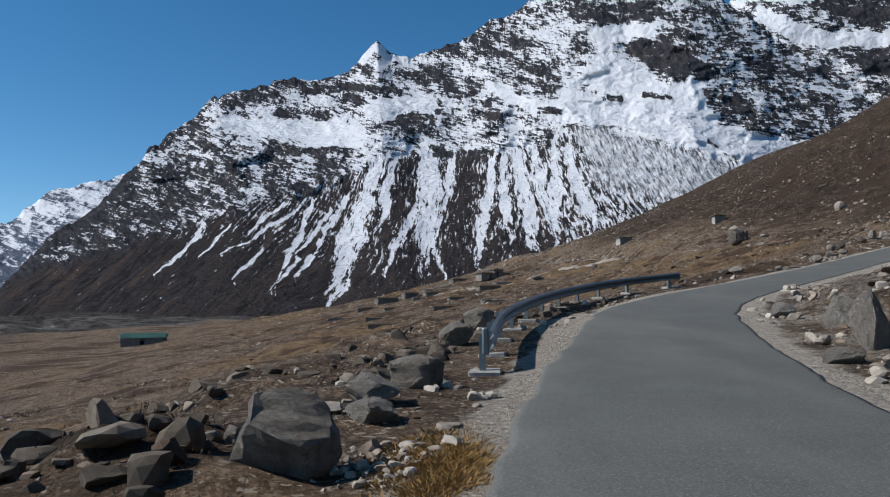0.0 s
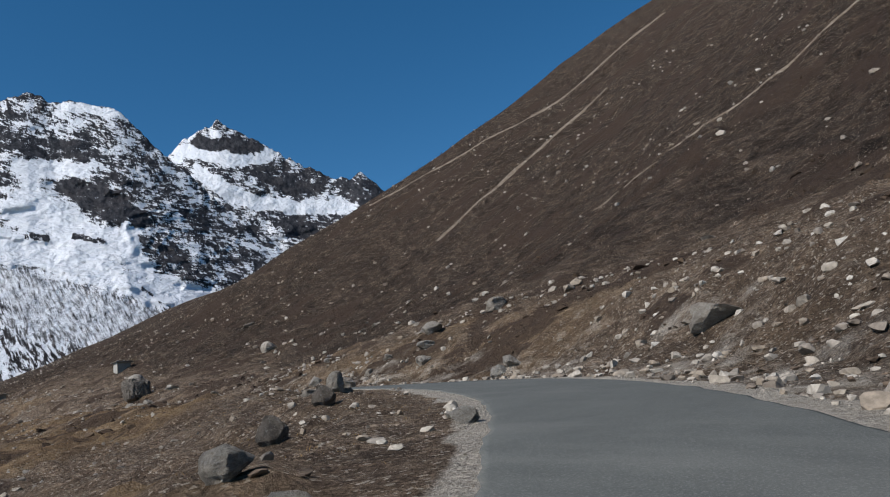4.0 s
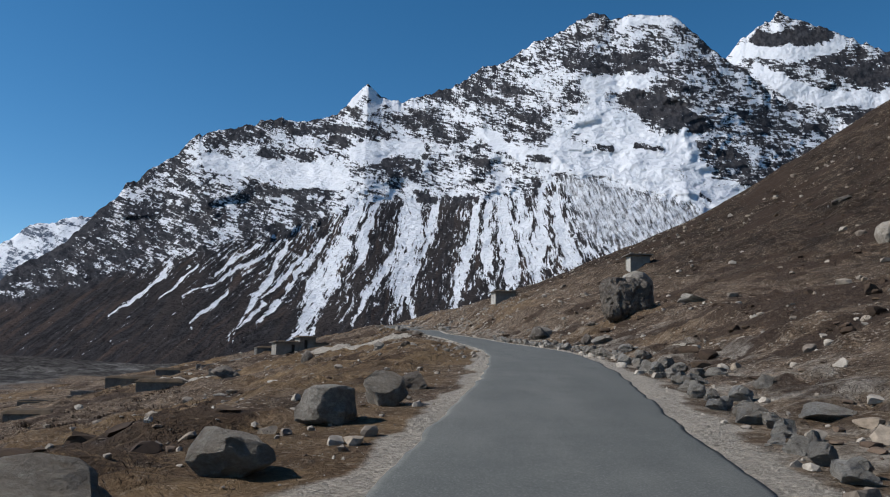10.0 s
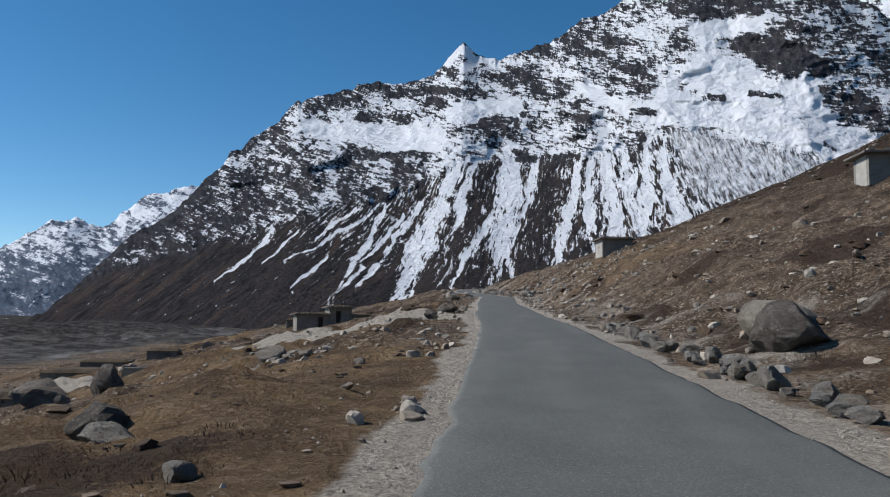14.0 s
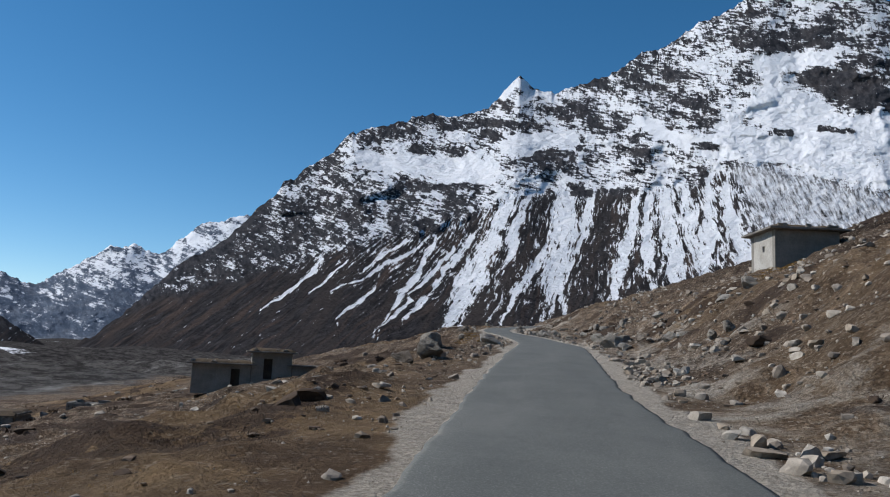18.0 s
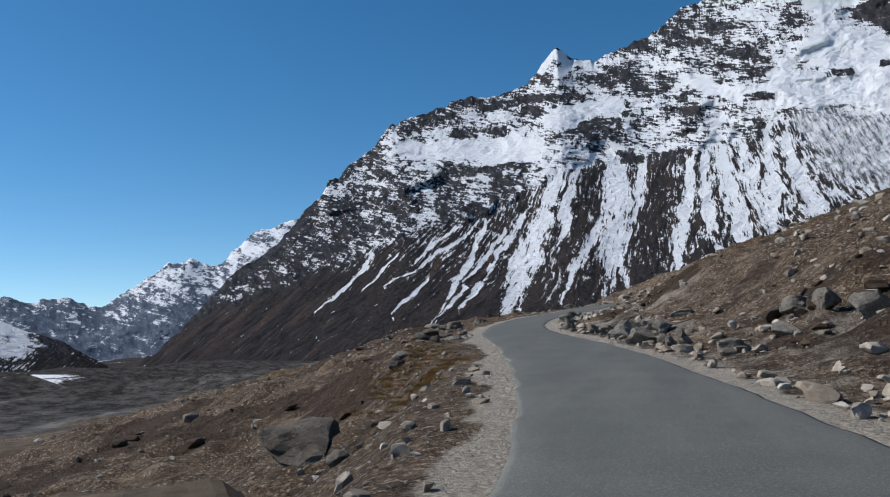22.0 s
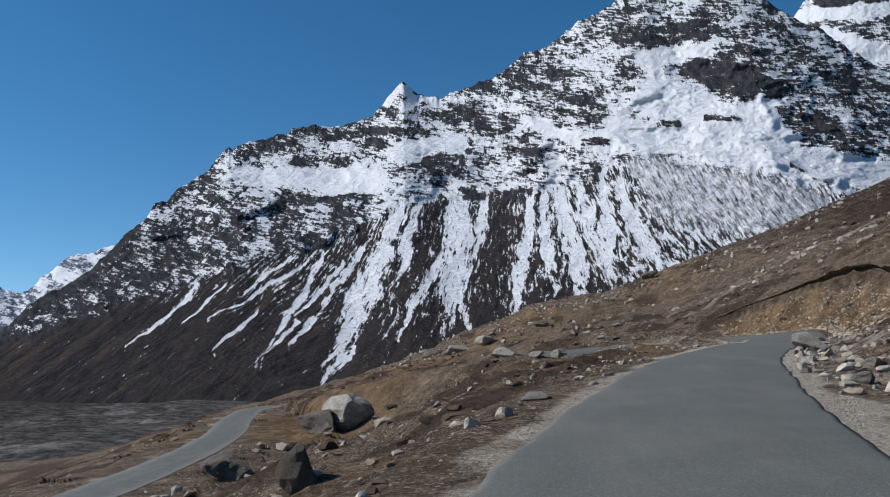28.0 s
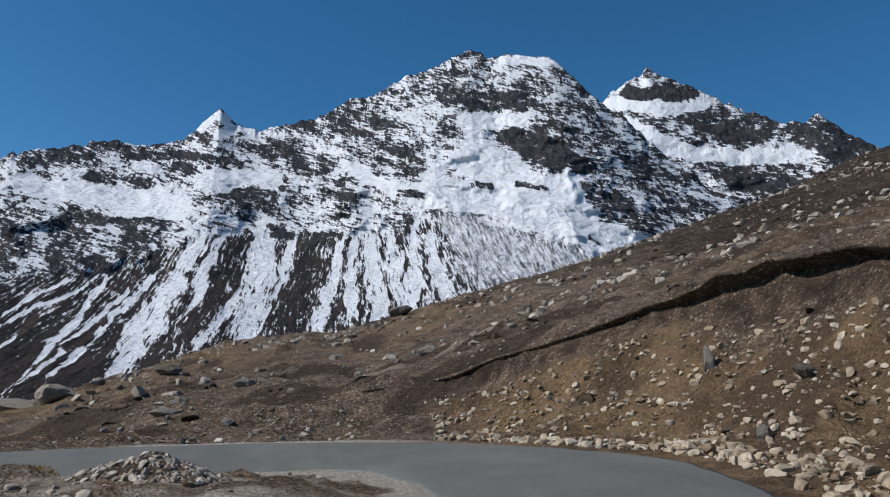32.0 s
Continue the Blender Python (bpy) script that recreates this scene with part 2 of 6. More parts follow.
warp_t = mix(gt, 1.0, gv, mix(gt, 1.0, node(gt, "ShaderNodeTexNoise", [("Vector", gv)], Scale=1.1, Detail=5.0).outputs["Color"], (0.5, 0.5, 0.5), "SUBTRACT"), "ADD")
for tuss_scale, lo_tone, hi_tone in ((0.50, 0.55, 1.28), (1.5, 0.50, 1.38)):
    tuss = node(gt, "ShaderNodeTexVoronoi", [("Vector", warp_t)], Scale=tuss_scale)
    tone = ramp(gt, tuss.outputs["Color"], [(0.0, (lo_tone,) * 3), (0.5, (1.0, 0.98, 0.96)), (1.0, (hi_tone, hi_tone * 0.99, hi_tone * 0.97))])
    # each tussock's colour darkens towards its border
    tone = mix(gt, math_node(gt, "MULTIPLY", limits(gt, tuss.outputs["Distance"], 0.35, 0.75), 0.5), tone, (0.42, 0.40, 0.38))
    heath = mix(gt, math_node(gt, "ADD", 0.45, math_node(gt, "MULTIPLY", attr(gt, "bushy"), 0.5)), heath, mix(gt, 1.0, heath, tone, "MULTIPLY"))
shrub_k = math_node(gt, "ADD", attr(gt, "shrub"), centred(gt, noise_tex(gt, gv, 2.4, 10, 0.78), 3.2))
heath = mix(gt, math_node(gt, "MULTIPLY", limits(gt, shrub_k, 0.46, 0.72), 0.80), heath, mix(gt, g_fine, (0.020, 0.013, 0.010), (0.105, 0.070, 0.050)))
stony = node(gt, "ShaderNodeTexVoronoi", [("Vector", wv)], Scale=15.0)
gravel = mix(gt, limits(gt, g_fine, 0.3, 0.75), (0.52, 0.46, 0.38), (0.78, 0.71, 0.61))
pebble = node(gt, "ShaderNodeTexVoronoi", [("Vector", gv)], Scale=22.0)
gravel = mix(gt, 0.35, gravel, mix(gt, pebble.outputs["Color"], (0.26, 0.225, 0.185), (0.64, 0.58, 0.50)))
gravel = mix(gt, 0.32, gravel, mix(gt, stony.outputs["Color"], (0.24, 0.205, 0.17), (0.54, 0.49, 0.42)))
gk = math_node(gt, "ADD", attr(gt, "gravel"), math_node(gt, "MULTIPLY", math_node(gt, "SUBTRACT", g_mid, 0.5), 1.1))
gravel = mix(gt, 0.8, gravel, mix(gt, 1.0, gravel, mix(gt, limits(gt, grit, 0.40, 0.60), (0.62, 0.60, 0.58), (1.22, 1.21, 1.20)), "MULTIPLY"))
earth = mix(gt, limits(gt, noise_tex(gt, gv, 0.45, 8, 0.7), 0.42, 0.60), mix(gt, g_fine, (0.075, 0.049, 0.030), (0.20, 0.135, 0.085)), mix(gt, g_fine, (0.15, 0.093, 0.050), (0.41, 0.275, 0.158)))
earth = mix(gt, 0.8, earth, mix(gt, 1.0, earth, mix(gt, limits(gt, grit, 0.40, 0.60), (0.55, 0.53, 0.50), (1.35, 1.34, 1.32)), "MULTIPLY"))
gravel = mix(gt, attr(gt, "ochre"), gravel, earth)
floor_col = mix(gt, limits(gt, gk, 0.35, 0.65), heath, gravel)
# dark peat, with the shade under the turf edge painted into the same band
floor_col = mix(gt, attr(gt, "peat_shade"), floor_col, mix(gt, g_fine, (0.018, 0.012, 0.009), (0.050, 0.033, 0.024)))
vk = math_node(gt, "ADD", attr(gt, "valley"), math_node(gt, "MULTIPLY", math_node(gt, "SUBTRACT", g_big, 0.5), 0.8))
streaks = noise_tex(gt, coords(gt, 1, (1, 0.35, 1)), 0.03, 8, 0.7)
flat_col = mix(gt, limits(gt, streaks, 0.50, 0.66), mix(gt, g_mid, (0.040, 0.038, 0.037), (0.092, 0.087, 0.083)), mix(gt, g_mid, (0.15, 0.147, 0.142), (0.36, 0.35, 0.335)))
rocky = noise_tex(gt, gv, 0.11, 12, 0.8)
flat_col = mix(gt, limits(gt, rocky, 0.42, 0.60), mix(gt, 0.55, flat_col, (0.012, 0.010, 0.009)), mix(gt, 0.22, flat_col, (0.30, 0.28, 0.255)))
flat_col = mix(gt, attr(gt, "moraine"), flat_col, mix(gt, limits(gt, rocky, 0.38, 0.66), (0.026, 0.024, 0.024), (0.096, 0.089, 0.084)))
floor_col = mix(gt, limits(gt, vk, 0.45, 0.7), floor_col, flat_col)
floor_col = mix(gt, limits(gt, math_node(gt, "ADD", attr(gt, "snowpatch"), centred(gt, rocky, 1.2)), 0.45, 0.6), floor_col, (0.82, 0.83, 0.86))
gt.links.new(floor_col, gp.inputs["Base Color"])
gt.links.new(math_node(gt, "MULTIPLY", math_node(gt, "SUBTRACT", 1.0, attr(gt, "valley")), 0.12), gp.inputs["Specular IOR Level"])
bump(gt, gp, math_node(gt, "ADD", math_node(gt, "SUBTRACT", math_node(gt, "SUBTRACT", g_fine, math_node(gt, "MULTIPLY", hump.outputs["Distance"], 0.45)), math_node(gt, "SUBTRACT", math_node(gt, "MULTIPLY", clod.outputs["Distance"], 0.22), math_node(gt, "MULTIPLY", pebble.outputs["Distance"], 0.12))), math_node(gt, "ADD", math_node(gt, "MULTIPLY", g_mid, 2.2), math_node(gt, "MULTIPLY", math_node(gt, "MULTIPLY", mottle, attr(gt, "bushy")), 5.0))), 1.0, 0.34)

# asphalt: grey, worn lighter in the wheel tracks, dusty at the edges
M_ASPHALT, at, ap = material("worn_asphalt", 0.82, 0.35)
av = coords(at)
a_fine, a_mid = noise_tex(at, av, 45, 4, 0.75), noise_tex(at, av, 0.9, 6, 0.6)
tar = mix(at, limits(at, a_mid, 0.3, 0.7), (0.094, 0.098, 0.089), (0.122, 0.126, 0.114))
tar = mix(at, math_node(at, "MULTIPLY", limits(at, a_fine, 0.48, 0.66), 0.75), tar, (0.25, 0.25, 0.23))
chips = node(at, "ShaderNodeTexVoronoi", [("Vector", av)], Scale=38.0)
tar = mix(at, math_node(at, "MULTIPLY", limits(at, chips.outputs["Distance"], 0.25, 0.55), 0.35), tar, (0.05, 0.052, 0.048))
wear = noise_tex(at, coords(at, 1, (0.35, 0.35, 1)), 1.3, 5, 0.6)
tar = mix(at, math_node(at, "MULTIPLY", attr(at, "lane"), limits(at, wear, 0.2, 0.7)), tar, mix(at, 0.22, tar, (0.055, 0.058, 0.055)))
pale = noise_tex(at, coords(at, 1, (1, 0.18, 1)), 0.9, 6, 0.6)
tar = mix(at, math_node(at, "MULTIPLY", limits(at, pale, 0.45, 0.70), 0.22), tar, (0.215, 0.21, 0.188))
dusty = math_node(at, "ADD", attr(at, "edge"), math_node(at, "MULTIPLY", math_node(at, "SUBTRACT", noise_tex(at, av, 2.2, 8, 0.7), 0.5), 1.5))
tar = mix(at, math_node(at, "MULTIPLY", limits(at, dusty, 0.60, 1.0), 0.6), tar, mix(at, a_fine, (0.16, 0.145, 0.12), (0.27, 0.245, 0.205)))
at.links.new(tar, ap.inputs["Base Color"])
bump(at, ap, a_fine, 0.5, 0.015)


def rock_material(name, dark, light, lichen=0.5):
    m, t, p = material(name, 0.9, 0.25)
    v = coords(t)
    info = t.nodes.new("ShaderNodeObjectInfo").outputs["Random"]
    a, b = noise_tex(t, v, 2.2, 10, 0.72), noise_tex(t, v, 15, 10, 0.8)
    col = mix(t, limits(t, a, 0.36, 0.64), dark, light)
    # colour darkened where the fine relief is low
    col = mix(t, limits(t, b, 0.38, 0.60), mix(t, 0.36, col, (0.07, 0.06, 0.05)), col)
    spots = noise_tex(t, v, 6.5, 6, 0.7)
    col = mix(t, math_node(t, "MULTIPLY", limits(t, spots, 0.56, 0.64), lichen), col, (0.58, 0.56, 0.50))
    col = mix(t, math_node(t, "MULTIPLY", limits(t, noise_tex(t, v, 3.6, 6, 0.7), 0.58, 0.68), 0.5), col, (0.20, 0.14, 0.085))
    col = mix(t, math_node(t, "MULTIPLY", info, 0.4), col, (0.26, 0.205, 0.15))
    t.links.new(col, p.inputs["Base Color"])
    bump(t, p, math_node(t, "ADD", math_node(t, "MULTIPLY", b, 1.4), math_node(t, "MULTIPLY", a, 2.6)), 1.0, 0.16)
    return m


M_ROCK = rock_material("lichened_granite", (0.31, 0.275, 0.235), (0.60, 0.55, 0.475))
M_DARKROCK = rock_material("dark_boulder_rock", (0.11, 0.095, 0.082), (0.29, 0.25, 0.21), 0.35)
M_PALEROCK = rock_material("pale_granite", (0.40, 0.37, 0.325), (0.64, 0.60, 0.54), 0.4)

# ---------------------------------------------------------------- plan of the road
HALF = 1.9
ROAD = [
    (-6.5, -31.0, -2.90),
    (-3.0, -15.0, -2.20),
    (1.1, 0.8, -1.40),
    (3.7, 13.1, -0.74),
    (7.6, 25.0, 0.24),
    (16.0, 34.1, 1.54),
    (25.5, 42.1, 3.19),
    (33.7, 51.6, 4.43),
    (38.9, 62.9, 5.54),
    (40.4, 75.4, 6.53),
    (41.5, 87.9, 7.21),
    (43.0, 100.4, 7.89),
    (44.6, 112.9, 8.64),
    (45.4, 125.4, 9.32),
    (45.1, 138.0, 9.88),
    (44.4, 150.6, 10.45),
    (43.5, 163.1, 11.12),
    (42.2, 175.6, 11.77),
    (41.3, 188.2, 12.36),
    (40.2, 200.7, 13.02),
    (39.5, 213.3, 13.82),
    (38.8, 225.8, 14.42),
    (37.4, 238.4, 14.92),
    (34.7, 250.6, 15.67),
    (31.2, 262.7, 16.47),
    (30.1, 275.2, 17.27),
    (31.1, 287.7, 18.00),
    (32.3, 300.2, 18.78),
    (35.1, 312.5, 19.55),
    (38.9, 324.4, 20.28),
    (44.2, 335.8, 20.97),
    (47.6, 342.5, 21.25),
    (50.2, 351.0, 21.75),
    (48.6, 359.0, 21.80),
    (42.5, 360.6, 21.60),
    (34.0, 357.5, 21.20),
]

LOWER = [
    (34.0, 357.5, 21.20),
    (26.0, 365.0, 20.20),
    (18.0, 377.0, 18.80),
    (11.0, 386.0, 17.80),
    (5.5, 384.0, 17.30),
    (7.5, 371.0, 16.80),
    (11.5, 356.0, 16.40),
    (14.4, 339.0, 16.10),
    (15.6, 322.0, 15.80),
    (15.4, 306.0, 15.40),
    (11.0, 290.0, 13.60),
    (3.0, 272.0, 10.80),
    (-13.0, 255.0, 6.00),
    (-42.0, 235.0, -2.50),
]


def half_width(y):
    """The asphalt is 3 to 4 metres wide, narrowest at the rocky corner."""
    return np.interp(y, [0, 20, 29, 36, 60, 90, 130, 170, 205, 232, 250, 262, 271, 286, 310, 345], [1.75, 1.9, 2.1, 1.8, 2.0, 1.68, 1.95, 1.73, 1.68, 1.82, 1.72, 1.45, 1.38, 1.7, 1.9, 2.05])


def smooth_line(points, spacing):
    """A Catmull-Rom line through the points, resampled at an even spacing."""
    p = np.array([points[0], *points, points[-1]], float)
    out = []
    for a, b, c, d in zip(p[:-3], p[1:-2], p[2:-1], p[3:]):
        for u in np.linspace(0, 1, 24, endpoint=False):
            out.append(0.5 * (2 * b + (c - a) * u + (2 * a - 5 * b + 4 * c - d) * u * u + (3 * b - a - 3 * c + d) * u ** 3))
    out = np.array([*out, p[-1]])
    s = np.concatenate([[0], np.cumsum(np.linalg.norm(np.diff(out, axis=0), axis=1))])
    at_ = np.arange(0, s[-1], spacing)
    return np.stack([np.interp(at_, s, out[:, k]) for k in range(3)], 1)


UPPER_LINE, LOWER_LINE = smooth_line(ROAD, 0.5), smooth_line(LOWER, 0.5)
# the crash barrier's line outside the first bend
RAIL = smooth_line([(0.6, 12.2, 0), (1.1, 16.6, 0), (1.9, 20.5, 0), (3.3, 25.2, 0), (5.1, 29.4, 0), (6.7, 32.0, 0), (8.4, 33.7, 0), (10.6, 34.7, 0)], 0.5)
ALL_LINE = np.concatenate([UPPER_LINE, LOWER_LINE])
ALL_STEP = np.concatenate([np.gradient(UPPER_LINE, axis=0), np.gradient(LOWER_LINE, axis=0)]) / 0.5
# the hairpin is banked: its outer edge stands higher
BANK = 0.13 * step(345, 352, ALL_LINE[:, 1]) * (np.arange(len(ALL_LINE)) < len(UPPER_LINE))
# the hillside's base line: the road's x and z for each y, as far as it runs up the valley
_up = UPPER_LINE[: int(np.argmax(UPPER_LINE[:, 1] > 341))]
BASE_Y = np.concatenate([[-400, -60], _up[::12, 1], [365, 400, 430, 520, 700, 1400]])
BASE_X = np.concatenate([[-60, -12], _up[::12, 0], [50, 50, 48, 40, 20, -50]])
BASE_Z = np.concatenate([[-12, -4.2], _up[::12, 2], [22.9, 28.0, 32.6, 27, 8, -10]])


def near_road(x, y):
    """Distance to the nearest road centre, and that centre's height."""
    x, y = np.ravel(x), np.ravel(y)
    dist, z = np.full(len(x), 1e3), np.zeros(len(x))
    keep = np.where((x > -60) & (x < 85) & (y > -50) & (y < 390))[0]
    line = ALL_LINE
    for k in range(0, len(keep), 4000):
        i = keep[k:k + 4000]
        d2 = (x[i, None] - line[None, :, 0]) ** 2 + (y[i, None] - line[None, :, 1]) ** 2
        j = np.argmin(d2, 1)
        along = np.clip((x[i] - line[j, 0]) * ALL_STEP[j, 0] + (y[i] - line[j, 1]) * ALL_STEP[j, 1], -0.3, 0.3)
        dist[i], z[i] = np.sqrt(np.maximum(d2[np.arange(len(i)), j] - along ** 2, 0)), line[j, 2] + along * ALL_STEP[j, 2]
        aside = (x[i] - line[j, 0]) * ALL_STEP[j, 1] - (y[i] - line[j, 1]) * ALL_STEP[j, 0]
        z[i] += BANK[j] * np.clip(aside, -2.6, 2.6)
    return dist, z


def hillside(x, y):
    """The large form: valley floor to the left, meadow, road line, slope rising to the right."""
    xb, zb = np.interp(y, BASE_Y, BASE_X), np.interp(y, BASE_Y, BASE_Z)
    v = x - xb
    r, l = np.maximum(v, 0), np.maximum(-v, 0)
    steep = np.interp(y, [-400, 60, 180, 215, 262, 330, 430, 700, 1500], [0.80, 0.80, 0.68, 0.655, 0.50, 0.46, 0.43, 0.45, 0.30])
    foot = np.interp(y, [-50, 20, 50, 85, 110, 150, 205, 235, 250, 275, 300, 345, 420], [0.20, 0.22, 0.36, 0.34, 0.20, 0.22, 0.43, 0.38, 0.29, 0.29, 0.33, 0.36, 0.31])
    r1 = np.minimum(r, 1.5)
    up = foot * (r - r1 * 0.75)
    u = np.clip(r - 22, 0, 40) / 40
    up = up + (steep - foot) * (40 * (u ** 2) / 2 + np.maximum(r - 62, 0))
    up = np.where(up > 420, 420 + 120 * np.tanh((up - 420) / 120), up)
    lz = np.interp(l, [0, 3, 8, 20, 45, 130, 300, 2000], [0, 0.25, 1.2, 3.9, 9.4, 24, 31, 34])
    # shelf inside the hairpin, then a drop to the lower road
    shelf = np.interp(l, [0, 4, 9, 15, 20, 45, 130, 300, 2000], [0, 0.1, 0.7, 3.0, 4.4, 9.4, 24, 31, 34])
    k = step(316, 330, y) * (1 - step(350, 380, y))
    lz = lz * (1 - k) + shelf * k
    # a steeper edge above the low huts
    edge = np.interp(l, [0, 3, 6, 9, 20, 45, 130, 300, 2000], [0, 0.3, 1.8, 2.8, 4.6, 9.4, 24, 31, 34])
    k = step(218, 230, y) * (1 - step(250, 262, y)) + step(284, 298, y) * (1 - step(314, 328, y))
    lz = lz * (1 - k) + edge * k
    lz = lz + 3.5 * step(10, 40, l) * step(385, 425, y) * (1 - step(470, 560, y))
    z = zb + up - lz
    # the valley floor is level, not rising with the road
    floor_z = np.interp(y, [-400, 0, 250, 900, 4000], [-22, -17, -13, -12, 20])
    k = step(40, 200, l)
    return z * (1 - k) + np.maximum(np.minimum(z, floor_z + 8), floor_z) * k


def lip_shift(y):
    """The turf edge comes closer to the road at the near end of the bank."""
    return np.interp(y, [335, 348, 358, 366], [2.2, 1.5, 0.5, 0.0])


def ground_height(x, y, fine=True):
    """Height of the ground, the distance to the road, and the hillside's own lateral place."""
    shape = np.shape(x)
    x, y = np.ravel(np.asarray(x, float)), np.ravel(np.asarray(y, float))
    d, rz = near_road(x, y)
    h = hillside(x, y)
    far = np.abs(x - np.interp(y, BASE_Y, BASE_X))
    left = np.maximum(np.interp(y, BASE_Y, BASE_X) - x, 0)
    rough = 0.9 * fbm(x / 14, y / 14, 3, 3) * step(4, 16, d) + 0.34 * fbm(x / 3.1, y / 3.1, 4, 9) * step(2.2, 5, d)
    rough = rough + 6 * fbm(x / 90, y / 90, 4, 5) * step(40, 160, far)
    rough = rough + step(150, 420, left) * (26 * np.clip(ridged(x / 210, y / 130, 4, 55), -0.15, 1) + 8 * fbm(x / 45, y / 45, 4, 57))
    rough = rough + (0.09 * ridged(x / 1.2, y / 1.2, 3, 14) + 0.6 * np.clip(fbm(x / 1.4, y / 1.4, 3, 15) - 0.02, 0, 0.45)) * step(2.8, 4.6, d)
    rough = rough + 0.7 * np.exp(-((x - 14.5) ** 2 + (y - 238.5) ** 2) / 70.0)       # the low huts stand on a swell
    rough = rough + 0.30 * np.clip(ridged(x / 3.6, y / 3.6, 3, 17) - 0.15, 0, 1) * step(3.2, 6.0, d) * (1 - step(60, 120, far)) * (1 - step(312, 326, y) * (1 - step(366, 380, y)) * (x < 50))
    # the cut bank outside the hairpin, with a broken turf lip
    bank = step(47, 54, x) * step(318, 336, y) * (1 - step(366, 392, y))
    dn = d + 1.1 * fbm(x / 4.5, y / 4.5, 3, 29) + lip_shift(y)
    h = h + bank * (1.3 * step(3.2, 8.5, dn) + 0.34 * step(8.5, 8.95, dn))
    drop = (step(222, 232, y) * (1 - step(248, 258, y)) + 0.6 * step(286, 298, y) * (1 - step(312, 324, y))) * (x < np.interp(y, BASE_Y, BASE_X))
    w = step(HALF + 0.7, HALF + 8.0, d + 3.4 * drop * step(HALF + 0.7, HALF + 2.2, d))
    z = (rz - 0.018 - 0.03 * step(HALF + 0.4, HALF + 1.6, d)) * (1 - w) + h * w + rough
    # levelled soil under the crash barrier, with a rut on its inner side
    k = np.where((x > -4) & (x < 15) & (y > 8) & (y < 39))[0]
    if len(k):
        dr = np.sqrt(((x[k, None] - RAIL[None, :, 0]) ** 2 + (y[k, None] - RAIL[None, :, 1]) ** 2).min(1))
        u = (1 - step(0.9, 2.4, dr)) * step(1.9, 2.6, d[k])
        z[k] = z[k] * (1 - u) + (rz[k] - 0.10 + 0.10 * rough[k]) * u
        z[k] -= 0.28 * np.exp(-((dr - 1.3) / 0.4) ** 2) * step(2.5, 3.2, d[k]) * step(22, 26, y[k])
    return z.reshape(shape), d.reshape(shape)


# ---------------------------------------------------------------- mesh helpers
def mesh_from(name, verts, faces, mat=None, smooth=False):
    me = bpy.data.meshes.new(name)
    me.from_pydata([tuple(v) for v in verts] if not isinstance(verts, np.ndarray) else verts.tolist(), [], faces if isinstance(faces, list) else faces.tolist())
    if mat:
        me.materials.append(mat)
    if smooth:
        me.polygons.foreach_set("use_smooth", [True] * len(me.polygons))
    me.update()
    return me


def grid_faces(rows, cols):
    i = np.arange(rows * cols).reshape(rows, cols)
    return np.stack([i[:-1, :-1], i[:-1, 1:], i[1:, 1:], i[1:, :-1]], -1).reshape(-1, 4)


def put_attr(me, name, values):
    a = me.attributes.new(name, "FLOAT", "POINT")
    a.data.foreach_set("value", np.ravel(values).astype(np.float32))


# ---------------------------------------------------------------- ground
def graded(lo, a, b, hi, dense, growth=1.11, cap=160):
    mid = list(np.arange(a, b, dense))
    left, s, x = [], dense, a
    while x > lo:
        s = min(s * growth, cap)
        x -= s
        left.append(x)
    right, s, x = [], dense, mid[-1]
    while x < hi:
        s = min(s * growth, cap)
        x += s
        right.append(x)
    return np.array(left[::-1] + mid + right)


gx = graded(-4600, -4, 62, 4600, 0.38)
gy = graded(-2500, -4, 372, 4700, 0.42)
GX, GY = np.meshgrid(gx, gy)
GZ, GD = ground_height(GX, GY)
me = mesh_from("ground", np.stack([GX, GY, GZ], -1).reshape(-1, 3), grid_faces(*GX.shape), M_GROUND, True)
lat = GX - np.interp(GY, BASE_Y, BASE_X)
edge_noise = fbm(GX / 2.2, GY / 2.2, 3, 41)
wide_verge = 0.3 * step(236, 244, GY) * (1 - step(258, 264, GY)) * (lat < 0) + step(12, 20, GY) * (1 - step(30, 36, GY)) * (lat < 0)
gravel_mask = 1.1 * (1 - step(0.18, 0.82, GD - half_width(GY) - 0.5 * wide_verge + 0.45 * edge_noise))
gravel_mask = gravel_mask * (1 - 0.65 * step(6, 10, -lat)) * (1 - 0.45 * (lat < 0) * step(278, 288, GY) * (1 - step(326, 336, GY)))
right_stones = 0.42 * step(0, 2, lat) * (1 - step(4, 13, GD + 3 * edge_noise))
TRACK = smooth_line([(41.5, 171, 0), (38, 172.5, 0), (31, 178.5, 0), (22, 184, 0), (8, 192, 0), (-8, 205, 0)], 0.5)
near_t = np.where((np.abs(GX - 17) < 32) & (np.abs(GY - 188) < 26))
td = np.full(GX.shape, 99.0)
td[near_t] = np.sqrt(((GX[near_t][:, None] - TRACK[None, :, 0]) ** 2 + (GY[near_t][:, None] - TRACK[None, :, 1]) ** 2).min(1))
island = 0.36 * step(30, 36, GX) * (1 - step(47, 49, GX)) * step(330, 340, GY) * (1 - step(356, 360, GY)) + 0.12 * step(0.5, 2, -lat) * (1 - step(4, 12, -lat + 4 * edge_noise))
track = 1.3 * (1 - step(1.0, 2.2 + 1.6 * step(24, 40, GX), td + 0.8 * edge_noise))
scar = 0.72 * step(47, 53, GX) * step(326, 338, GY) * (1 - step(366, 384, GY)) * (1 - step(7.5, 9.0, GD + lip_shift(GY) + 1.0 * edge_noise))
